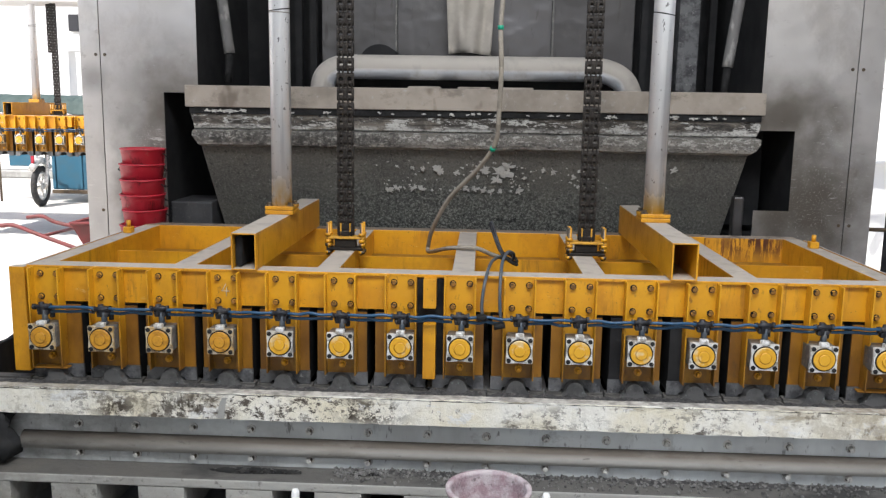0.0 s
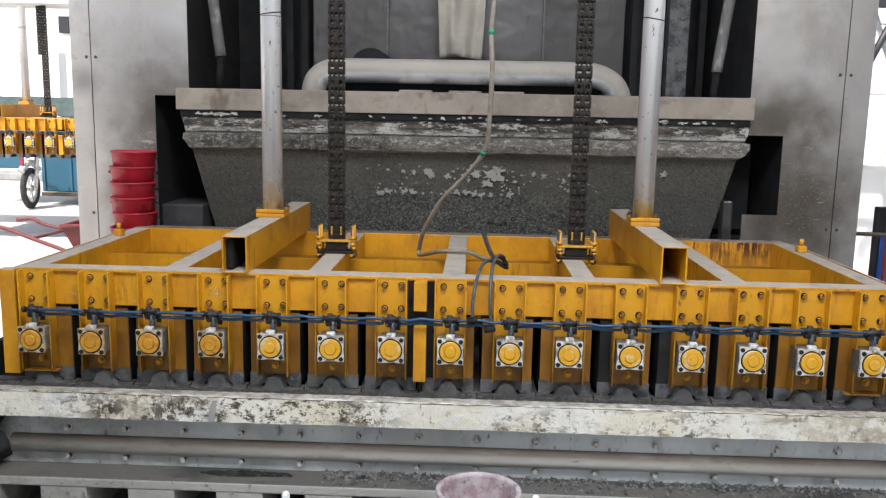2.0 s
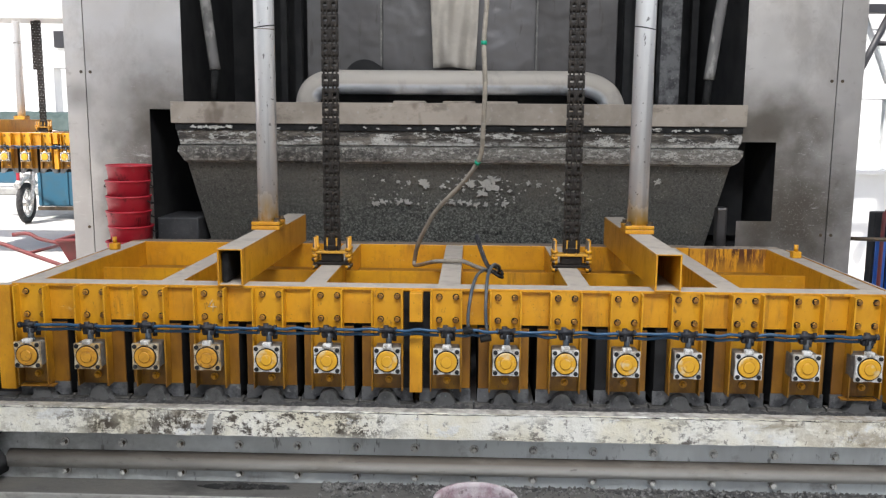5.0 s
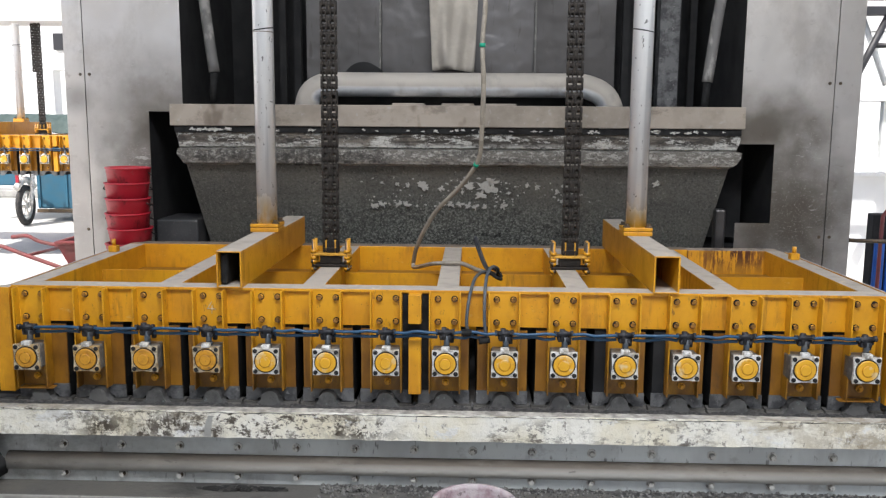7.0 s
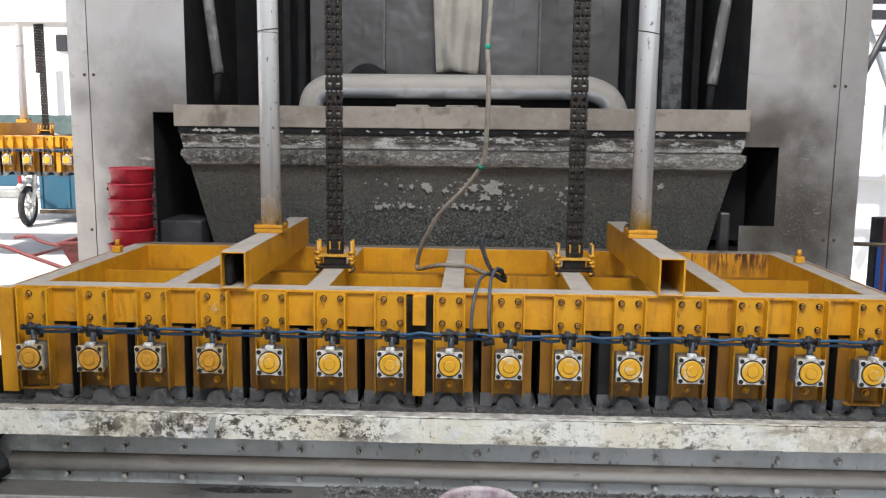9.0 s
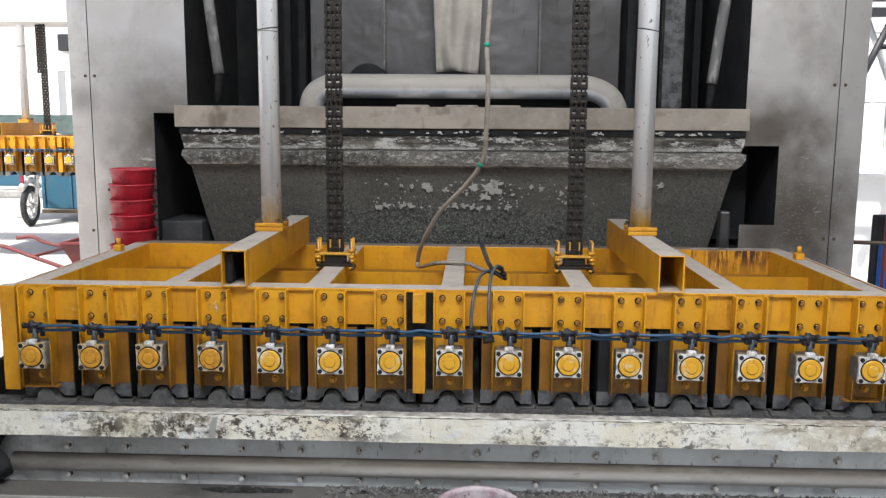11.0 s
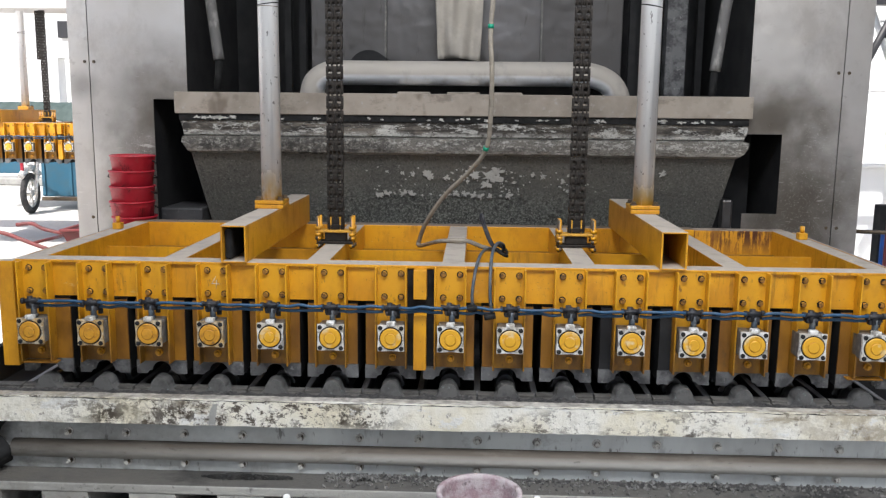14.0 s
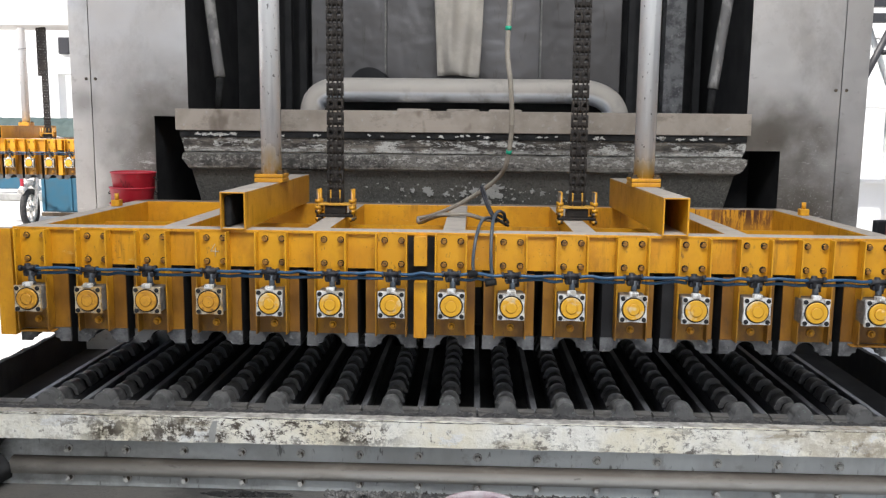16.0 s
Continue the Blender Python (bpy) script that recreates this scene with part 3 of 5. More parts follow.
def tube(bm, pts, r, sides=8, steps=8):
    line = curve_points(pts, steps) if steps else [Vector(p) for p in pts]
    rings = []
    side = None
    for i, p in enumerate(line):
        d = (line[min(i + 1, len(line) - 1)] - line[max(i - 1, 0)]).normalized()
        if side is None:
            side = d.orthogonal().normalized()
        side = (side - d * side.dot(d)).normalized()
        up = d.cross(side)
        rings.append([bm.verts.new(p + r * (math.cos(2 * math.pi * k / sides) * side + math.sin(2 * math.pi * k / sides) * up)) for k in range(sides)])
    for a, b in zip(rings, rings[1:]):
        for k in range(sides):
            bm.faces.new((a[k], a[(k + 1) % sides], b[(k + 1) % sides], b[k])).smooth = True
    bm.faces.new(rings[0][::-1])
    bm.faces.new(rings[-1])
    return bm


def lathe(bm, profile, sides=24, centre=(0, 0, 0), smooth=True):
    """Turns (radius, height) pairs round the upright axis."""
    c = Vector(centre)
    rings = []
    for r, z in profile:
        rings.append([bm.verts.new(c + Vector((r * math.cos(2 * math.pi * k / sides), r * math.sin(2 * math.pi * k / sides), z))) for k in range(sides)])
    for a, b in zip(rings, rings[1:]):
        for k in range(sides):
            bm.faces.new((a[k], a[(k + 1) % sides], b[(k + 1) % sides], b[k])).smooth = smooth
    return bm


def prism(bm, outline, y0, y1):
    """A plate with an (x, z) outline, from y0 to y1."""
    a = [bm.verts.new((x, y0, z)) for x, z in outline]
    b = [bm.verts.new((x, y1, z)) for x, z in outline]
    bm.faces.new(a)
    bm.faces.new(b[::-1])
    n = len(a)
    for i in range(n):
        bm.faces.new((a[i], b[i], b[(i + 1) % n], a[(i + 1) % n]))
    bmesh.ops.recalc_face_normals(bm, faces=bm.faces)
    return bm


def mesh_of(name, bm, material):
    me = bpy.data.meshes.new(name)
    bm.normal_update()
    bm.to_mesh(me)
    bm.free()
    me.materials.append(material)
    return me


def part(name, bm, material, parent=None, label=""):
    ob = new(name, mesh_of(name, bm, material))
    ob.parent = parent
    return tagged(ob, label)


def piece(name, me, parent, at=(0, 0, 0), turn=None, label=""):
    """An object of its own on a shared mesh."""
    ob = new(name, me)
    ob.parent = parent
    ob.matrix_basis = Matrix.Translation(at) @ (turn or Matrix())
    return tagged(ob, label)


def thing(name, label, category, group="", kind="", at=(0, 0, 0)):
    ob = new(name)
    ob.location = at
    ob.empty_display_size = 0.1
    return tagged(ob, label, category, group, kind)


def B():
    return bmesh.new()


# ---- plan ----
PITCH, COUNT = 0.22, 15
ROWS_X = [(k - 7) * PITCH for k in range(COUNT)]
BRACKET_DX = (-20, -10, -6, 0, 0, 0, 5, 4, 3, 5, 6, 7, 6, 4, 4)      # the brackets sit a few millimetres off the pitch
CYL_X = [x + d / 1000 for x, d in zip(ROWS_X, (-12, -6, -8, 3, 5, 8, 10, 8, 5, 1, 3, 5, 2, -10, -8))]
TOP = 0.917            # top of the lifting frame
BED = 0.46             # base of the mould ridges


def bell(half, height, base, n=7, flare=0.018):
    """The outline of a rounded ridge, from its right foot over the crown to its left foot."""
    r = half - flare
    pts = [(half, base), (r + 0.006, base + 0.012)]
    for i in range(n + 1):
        a = math.pi * i / n
        pts.append((r * math.cos(a), base + height - r + r * math.sin(a)))
    return pts + [(-r - 0.006, base + 0.012), (-half, base)]


# ---- ground and shed ----
def build_site():
    g = part("ground", box(B(), -2000, 2000, -2000, 2000, -0.3, 0.0), GROUND)
    # Dark slab out of view, added to cut light bouncing up from the ground.
    tagged(g, "pale dusty concrete yard and shop floor", "ground", kind="structure")
    f = part("shop_floor", box(B(), -2.6, 2.7, -9.5, 1.4, -0.2, 0.004), FLOOR)
    tagged(f, "dark concrete floor slab, unseen, added to cut bounce light", "floor", kind="structure")
    # Roof sheets out of view, added to keep direct sun off the machine.
    r = part("roof", box(B(), -3.8, 2.7, -1.9, 1.5, 5.2, 5.35), ROOF)
    tagged(r, "unseen grey sheet roof, added to keep sun off the machine", "roof", kind="structure")
    r = part("roof", box(B(), -2.9, 2.15, 1.503, 12, 5.2, 5.35), ROOF)
    tagged(r, "unseen grey sheet roof behind the machine, added to block sun", "roof", kind="structure")
    r = part("roof", box(B(), -4.4, 2.7, -10.3, -3.9, 5.2, 5.35), ROOF)
    tagged(r, "unseen grey sheet roof behind the skylight, added to block sun", "roof", kind="structure")
    # Unseen skylight, added over the fill lamp.
    r = part("skylight", box(B(), -4.4, 2.7, -3.9, -1.9, 5.25, 5.27), FROSTED)
    tagged(r, "unseen frosted skylight, added above the overhead fill lamp", "skylight", kind="structure")
    # Three unseen walls, added to block light from left, behind and right.
    w = part("wall_low", box(B(), -2.45, -2.32, -6, 0.4, 0, 2.1), CONCRETE)
    tagged(w, "unseen concrete wall, added to shade the lower left", "wall", kind="structure")
    w = part("wall_back", box(B(), -2.31, -0.35, -4.2, -4.05, 0, 1.45), CONCRETE)
    tagged(w, "unseen low concrete wall, added to block light from behind", "wall", kind="structure")
    w = part("wall_side", box(B(), 2.75, 2.9, -9.5, 1.4, 0, 5.19), PLASTER)
    tagged(w, "unseen grey wall, added to block light from the right", "wall", kind="structure")
    g = part("gantry_beam", box(B(), -2.06, 2.1, 0.45, 0.85, 4.5, 4.8, 0.01), ENAMEL)
    tagged(g, "steel gantry beam that carries the chains", "beam", kind="structure")
    g = part("gantry_beam", box(B(), -9.0, -2.7, 6.45, 6.95, 2.62, 3.15, 0.01), WHITE)
    tagged(g, "white gantry beam over the second press", "beam", kind="structure")
    for x in (-9.1, -2.6):
        p = part("gantry_post", box(B(), x - 0.1, x + 0.1, 6.5, 6.9, 0, 3.15, 0.01), WHITE)
        tagged(p, "white gantry post beside the second press", "post", kind="structure")


# ---- the machine's lower body ----
def build_bed():
    bed = thing("mould_table", "steel casting table with peeling white front beam", "machine")
    # front beam, flaking paint
    bm = box(B(), -2.3, 2.3, -0.081, -0.034, 0.4885, 0.494)
    bmesh.ops.subdivide_edges(bm, edges=[e for e in bm.edges if abs(e.verts[0].co.x - e.verts[1].co.x) > 1], cuts=220)
    rnd = random.Random(14)
    for v in bm.verts:
        v.co.y += rnd.uniform(-0.002, 0.002) if v.co.y < -0.05 else 0
        v.co.z += rnd.uniform(-0.0012, 0.0012)
    part("top_strip", bm, FLAKING, bed, "flaking white strip along the beam top")
    part("seam", box(B(), -2.3, 2.3, -0.077, -0.036, 0.4845, 0.4885), BLACK, bed)
    bm = box(B(), -2.3, 2.3, -0.08, -0.034, 0.393, 0.4855)
    bmesh.ops.subdivide_edges(bm, edges=[e for e in bm.edges if abs(e.verts[0].co.x - e.verts[1].co.x) > 1], cuts=160)
    rnd = random.Random(4)
    for v in bm.verts:
        v.co.y += rnd.uniform(-0.002, 0.002) if v.co.y < 0 else 0
        v.co.z += rnd.uniform(-0.002, 0.002) if v.co.z > 0.45 else rnd.uniform(-0.0015, 0.0015)
    part("front_beam", bm, FLAKING, bed, "flaking white painted front beam")
    bm = B()
    rim = []
    for i in range(16):
        u = i / 15
        z = 0.398 + 0.078 * u
        wob = 0.004 * noise.noise(Vector((u * 5, 2, 0)))
        rim.append((bm.verts.new((-0.866 + 0.016 * u * u + wob, -0.0835, z)), bm.verts.new((-0.842 + 0.012 * u * u - wob, -0.0835, z))))
    for (a, b), (c, d) in zip(rim, rim[1:]):
        bm.faces.new((a, b, d, c))
    smear = part("grey_smear", bm, CONCRETE, bed, "grey paint smear across the white beam")
    smear.modifiers.new("thickness", "SOLIDIFY").thickness = 0.002
    part("inner_ledge", box(B(), -2.3, 2.3, -0.0335, 0.135, 0.394, 0.450), GRIT, bed)
    part("front_panel", box(B(), -2.3, 2.3, 0.0, 0.06, 0.17, 0.393), ENAMEL, bed, "blue-grey enamelled panel")
    t = tube(B(), [(-1.64, -0.004, 0.262), (2.3, -0.004, 0.262)], 0.035, 28, 0)
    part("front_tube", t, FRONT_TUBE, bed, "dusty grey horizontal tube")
    bm = box(B(), -2.3, -1.665, -0.085, -0.002, 0.20, 0.385)
    bmesh.ops.subdivide_edges(bm, edges=bm.edges[:], cuts=9, use_grid_fill=True)
    for v in bm.verts:
        v.co += Vector((0.05, 0.016, 0.012)) * noise.noise(v.co * 14) + Vector((0.012, 0.006, 0.006)) * noise.noise(v.co * 50)
        v.co.x += 0.10 * (v.co.z - 0.30) if v.co.x > -1.76 else 0
    for f in bm.faces:
        f.smooth = True
    part("tube_bracket", bm, NEAR_BLACK, bed, "bracket caked with dark cement")
    bm = rod(B(), (0, 0, 0), (0, -0.003, 0), 0.017, 14)
    rod(bm, (0, -0.003, 0), (0, -0.022, 0), 0.0105, 12, 0.0095)
    k0 = 16
    bm.faces.ensure_lookup_table()
    for i, f in enumerate(bm.faces):
        f.material_index = 0 if i >= k0 else 1
    me = mesh_of("bolt", bm, PALE_BOLT)
    me.materials.append(BOLT)
    for i in range(-10, 11):
        x = -0.547 + i * PITCH
        if -1.55 < x < 2.1:
            piece("bolt", me, bed, (x, 0.0, 0.328))
            piece("bolt", me, bed, (x, 0.0, 0.215))
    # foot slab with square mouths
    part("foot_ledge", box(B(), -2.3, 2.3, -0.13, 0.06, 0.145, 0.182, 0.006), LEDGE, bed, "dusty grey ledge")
    for i in range(-7, 8):
        x = -0.745 + 0.325 * i
        part("foot_pier", box(B(), x - 0.085, x + 0.085, -0.128, 0.3, 0.0, 0.145), LEDGE, bed)
    part("foot_back", box(B(), -2.3, 2.3, 0.3, 0.34, 0.0, 0.15), NEAR_BLACK, bed)
    # grit lying along the ledge, thinning out towards both ends
    bm = B()
    bmesh.ops.create_grid(bm, x_segments=260, y_segments=8, size=1.0)
    for v in bm.verts:
        u, edge = v.co.x, v.co.y
        x = 0.97 + u * 1.40
        wide = 0.35 + 0.6 * noise.noise(Vector((x * 5, 0, 2))) + 0.25 * noise.noise(Vector((x * 17, 3, 2)))
        wide = max(0.0, wide) * min(1, 7 * (1 - abs(u)))
        v.co = Vector((x, -0.004 - 0.085 * wide * (0.5 - 0.5 * edge), 0.1815))
        v.co.z += (0.006 * noise.noise(v.co * 60) + 0.010) * wide * max(0, 1 - abs(edge)) ** 0.5
    part("grit_bed", bm, GRIT, bed, "dark cement grit along the ledge")
    # oil spilt on the ledge
    for cx, rx, ry in ((-0.74, 0.17, 0.030), (-0.34, 0.06, 0.016), (1.02, 0.07, 0.014)):
        bm = B()
        mid = bm.verts.new((cx, -0.045, 0.1832))
        ring = []
        for i in range(40):
            a = 2 * math.pi * i / 40
            q = 1 + 0.25 * noise.noise(Vector((math.cos(a) * 1.5, math.sin(a) * 1.5, cx * 9)))
            ring.append(bm.verts.new((cx + rx * q * math.cos(a), -0.045 + ry * q * math.sin(a), 0.1828)))
        for i in range(40):
            bm.faces.new((mid, ring[i], ring[(i + 1) % 40]))
        part("oil_stain", bm, OIL, bed, "dark oil stain on the ledge")
    # edge plates between the beam and the ridges, with loose grit on them
    rnd = random.Random(31)
    for k, x in enumerate(ROWS_X + [ROWS_X[-1] + PITCH, ROWS_X[0] - PITCH]):
        bm = box(B(), -0.5 * PITCH + 0.003, 0.5 * PITCH - 0.003, -0.0335, 0.135, 0.451, 0.468, 0.003)
        box(bm, -0.5 * PITCH + 0.004, 0.5 * PITCH - 0.004, 0.092, 0.134, 0.4685, 0.4755)
        for v in bm.verts:
            v.co.z += 0.002 * noise.noise(Vector((v.co.x * 30 + k * 7, v.co.y * 30, 1)))
        plate = part("edge_plate", bm, EDGE_STEEL, bed, "dusty grey edge plate")
        plate.location = (x, 0, rnd.uniform(-0.002, 0.002))
    bm = B()
    bmesh.ops.create_grid(bm, x_segments=420, y_segments=10, size=1.0)
    for v in bm.verts:
        v.co = Vector((v.co.x * 1.9, 0.014 + v.co.y * 0.048, 0.480))
        v.co.z += 0.013 * noise.noise(v.co * 26) + 0.008 * noise.noise(v.co * 80)
        v.co.z -= 0.006 * max(0, v.co.y / 0.05)
    part("grit_strip", bm, GRIT, bed, "dark cement grit on the table edge")
    # tray
    # Tray floor and back near black: their shade is put into the colour.
    part("tray_floor", box(B(), -1.88, 1.88, 0.07, 1.32, 0.36, 0.40), NEAR_BLACK, bed)
    part("tray_back", box(B(), -1.88, 1.88, 1.325, 1.36, 0.36, 0.52), NEAR_BLACK, bed)
    for s in (-1, 1):
        bm = box(B(), s * 1.893 - 0.012, s * 1.893 + 0.012, 0.095, 1.36, 0.2, 0.545)
        bmesh.ops.subdivide_edges(bm, edges=[e for e in bm.edges if abs(e.verts[0].co.y - e.verts[1].co.y) > 1], cuts=40)
        for v in bm.verts:
            v.co.z += 0.006 * noise.noise(v.co * 17) if v.co.z > 0.5 else 0
            v.co.x += 0.004 * noise.noise(v.co * 25)
        part("tray_side", bm, NEAR_BLACK, bed, "crusted dark side wall")
        part("table_side", box(B(), s * 1.985 - 0.075, s * 1.985 + 0.075, 0.095, 1.36, 0.0, 0.30, 0.01), DARK_STEEL, bed)
    # rails between the rows
    me = mesh_of("rail", box(B(), -0.012, 0.012, 0.136, 1.3, 0.40, 0.466, 0.003), RAIL_STEEL)
    for k in range(COUNT + 1):
        piece("rail", me, bed, ((k - 7.5) * PITCH, 0, 0))
    # ridges: a grey end cap and overlapping collars behind it
    bm = prism(B(), bell(0.054, 0.060, BED + 0.006, 12, flare=0.018), 0.066, 0.120)
    for v in bm.verts:
        if v.co.y < 0.08 and v.co.z > BED + 0.02:
            v.co = Vector((v.co.x * 0.93, v.co.y, BED + (v.co.z - BED) * 0.96))
    cap = mesh_of("end_cap", bm, CAP_STEEL)
    seg = B()
    o = bell(0.041, 0.054, BED - 0.004, 12, flare=0.005)
    outs = [(0.0, 0.90), (0.001, 0.985), (0.0035, 1.0), (0.007, 1.0), (0.009, 0.96), (0.058, 0.93), (0.082, 0.84), (0.084, 0.60), (0.119, 0.56)]
    rings = []
    for y, s in outs:
        rings.append([seg.verts.new((x * s, y, BED - 0.004 + (z - BED + 0.004) * s)) for x, z in o])
    for a, b in zip(rings, rings[1:]):
        for i in range(len(a) - 1):
            seg.faces.new((a[i], a[i + 1], b[i + 1], b[i])).smooth = abs(a[0].co.y - b[0].co.y) > 0.015
    seg.faces.new(rings[0])
    seg.faces.new(rings[-1][::-1])
    bmesh.ops.recalc_face_normals(seg, faces=seg.faces)
    # Bands 6 and 7 go black: the shade between collars, set by material.
    n_arc = len(o) - 1
    seg.faces.ensure_lookup_table()
    for i, f in enumerate(seg.faces):
        band = i // n_arc
        f.material_index = 1 if band in (1, 2) else 2 if band in (6, 7) else 0
    seg = mesh_of("ridge_segment", seg, RIDGE)
    seg.materials.append(RIM_STEEL)
    seg.materials.append(BLACK)
    rnd = random.Random(2)
    for x in ROWS_X:
        row = part("ridge_base", foot_copy(), DARK_STEEL, bed)
        row.location.x = x
        piece("end_cap", cap, row)
        for j in range(10):
            piece("ridge_segment", seg, row, (rnd.uniform(-0.003, 0.003), 0.126 + 0.116 * j, rnd.uniform(-0.004, 0.001)),
                  pose(0, 0, 0, rnd.uniform(-0.6, 0.6), 0, rnd.uniform(-2, 2)))
    return bed


def foot_copy():
    return box(B(), -0.036, 0.036, 0.136, 1.3, 0.40, BED - 0.012)


def hexbolt(r, h):
    """A hexagon bolt head on a washer, its axis towards -y."""
    bm = B()
    rod(bm, (0, 0, 0), (0, -h * 0.25, 0), r * 1.45, 14)
    rod(bm, (0, -h * 0.25, 0), (0, -h * 0.8, 0), r, 6)
    rod(bm, (0, -h * 0.8, 0), (0, -h * 1.1, 0), r * 0.5, 8)
    for f in bm.faces:
        f.smooth = False
    return bm


def build_debris():
    rnd = random.Random(9)
    verts, faces = [], []
    for _ in range(1300):
        u = rnd.random()
        x = -0.45 + 2.7 * u ** 1.25
        y = rnd.uniform(-0.12, -0.005) if rnd.random() < 0.35 else -0.006 - 0.06 * rnd.random() ** 2
        s = rnd.uniform(0.0025, 0.0095)
        m = Euler([rnd.uniform(0, 6) for _ in range(3)]).to_matrix()
        n = len(verts)
        for c in ((1, 0, 0), (-1, 0, 0), (0, 1, 0), (0, -1, 0), (0, 0, 1), (0, 0, -1)):
            p = m @ (Vector(c) * s * rnd.uniform(0.7, 1.3))
            verts.append((x + p.x, y + p.y, 0.182 + s * 0.5 + p.z))
        for f in ((0, 2, 4), (2, 1, 4), (1, 3, 4), (3, 0, 4), (2, 0, 5), (1, 2, 5), (3, 1, 5), (0, 3, 5)):
            faces.append([n + i for i in f])
    me = bpy.data.meshes.new("gravel")
    me.from_pydata(verts, [], faces)
    me.materials.append(CRUMB)
    tagged(new("gravel", me), "loose grey cement crumbs lying on the ledge", "gravel", kind="stuff")


# ---- the lifting frame ----
def build_frame():
    fr = thing("cylinder_press", "yellow painted steel press frame with air cylinders", "press", "cylinder presses")
    t = TOP
    bm = box(B(), -1.64, 1.64, 0.10, 0.112, 0.777, t - 0.012)
    box(bm, -1.64, 1.64, 0.088, 0.175, t - 0.012, t, 0.002)
    part("front_rail", bm, YELLOW, fr)
    bm = box(B(), -1.64, 1.18, 1.21, 1.30, 0.79, t, 0.003)
    part("back_rail", bm, YELLOW_GRIMY, fr)
    part("back_rail", box(B(), 1.182, 1.64, 1.21, 1.30, 0.79, t - 0.003, 0.003), RUSTY_YELLOW, fr, "rust-streaked end of the yellow back rail")
    for s, mat in ((-1, YELLOW), (1, YELLOW_WORN)):
        part("side_rail", box(B(), s * 1.60 - 0.04, s * 1.60 + 0.04, 0.176, 1.209, 0.79, t - 0.001, 0.003), mat, fr)
    for x in (-1.06, -0.505, 0.012, 0.505, 1.07):
        part("cross_beam", box(B(), x - 0.043, x + 0.043, 0.176, 1.209, 0.80, t - 0.001, 0.003), YELLOW, fr)
    part("inner_plate", box(B(), -1.56, 1.56, 0.70, 0.715, 0.60, 0.870), YELLOW_CLEAN, fr)
    part("inner_plate", box(B(), -1.56, 1.56, 1.17, 1.185, 0.55, 0.795), YELLOW_CLEAN, fr)
    # Darker yellow here stands for the shadow inside the bays.
    part("deck_plate", box(B(), -1.56, 1.56, 0.716, 1.169, 0.796, 0.802), STAINED_SHADED_YELLOW, fr)
    # end plates
    for s in (-1, 1):
        bm = box(B(), s * 1.67 - 0.03, s * 1.67 + 0.03, 0.07, 0.115, 0.505, 0.912, 0.003)
        box(bm, s * 1.695 - 0.005, s * 1.695 + 0.005, 0.115, 1.29, 0.505, 0.90)
        part("end_plate", bm, YELLOW, fr)
        bm = box(B(), -0.02, 0.02, -0.02, 0.02, 0, 0.03, 0.003)
        rod(bm, (0, 0, 0.03), (0, 0, 0.06), 0.01, 10)
        lug = part("lifting_lug", bm, YELLOW_CLEAN, fr)
        lug.location = (s * 1.60, 0.93, t)
    # long box beams with rod flanges
    for x in (-0.803, 0.817):
        beam = B()
        w, h, c = 0.0475, 0.140, 0.006
        box(beam, x - w, x + w, 0.075, 1.295, t + h - c, t + h, 0.002)
        box(beam, x - w, x + w, 0.075, 1.295, t, t + c, 0.002)
        box(beam, x - w, x - w + c, 0.0755, 1.295, t + c, t + h - c)
        box(beam, x + w - c, x + w, 0.0755, 1.295, t + c, t + h - c)
        b = part("box_beam", beam, YELLOW, fr, "hollow yellow box beam")
        if x < 0:
            part("stuffing", box(B(), x - 0.041, x - 0.012, 0.10, 0.35, t + 0.008, t + 0.125, 0.012), BLACK, b, "dark rag inside the hollow beam")
        bm = box(B(), x - 0.062, x + 0.062, 0.63, 0.755, t + h, t + h + 0.018, 0.003)
        box(bm, x - 0.062, x + 0.062, 0.63, 0.755, t + h + 0.02, t + h + 0.036, 0.003)
        part("flange", bm, YELLOW_CLEAN, b)
        nut = mesh_of("nut", upright_nut(0.011, 0.016), BOLT)
        for dx in (-0.047, 0.047):
            for y in (0.648, 0.737):
                piece("nut", nut, b, (x + dx, y, t + h + 0.036))
        bm = rod(B(), (x, 0.692, t + h + 0.036), (x, 0.692, 4.6), 0.044, 32)
        part("guide_rod", bm, CHROME, fr, "shiny galvanised steel guide rod")
        bm = lathe(B(), [(0.0442, -0.0025), (0.0458, 0), (0.0442, 0.0025)], 32)
        bm.transform(pose(x, 0.692, 1.925, 4, -8 if x < 0 else 10, 0))
        part("weld_ring", bm, BLACK, fr)
        if x < 0:
            bm = lathe(B(), [(0.0438, -0.002), (0.0449, 0), (0.0438, 0.002)], 32)
            bm.transform(pose(x, 0.692, 1.913, 0, 1, 0))
            part("weld_ring", bm, BOLT, fr)
    # chain brackets
    for x in (-0.505, 0.522):
        bm = box(B(), x - 0.078, x + 0.078, 0.562, 0.630, t + 0.001, t + 0.012, 0.002)
        box(bm, x - 0.046, x + 0.046, 0.575, 0.618, t + 0.012, t + 0.049, 0.003)
        box(bm, x - 0.03, x + 0.03, 0.58, 0.61, t + 0.060, t + 0.082, 0.002)
        br = part("chain_bracket", bm, CHAIN, fr, "dark chain clamp with yellow nuts")
        part("clamp_bar", box(B(), x - 0.084, x + 0.084, 0.564, 0.628, t + 0.0495, t + 0.0595, 0.002), PAINTED_BOLT, br, "thin yellow clamp bar")
        for dx in (-0.072, 0.072):
            for y in (0.572, 0.62):
                bm = rod(B(), (x + dx, y, t - 0.02), (x + dx, y, t + 0.118), 0.0085, 10)
                k0 = len(bm.faces)
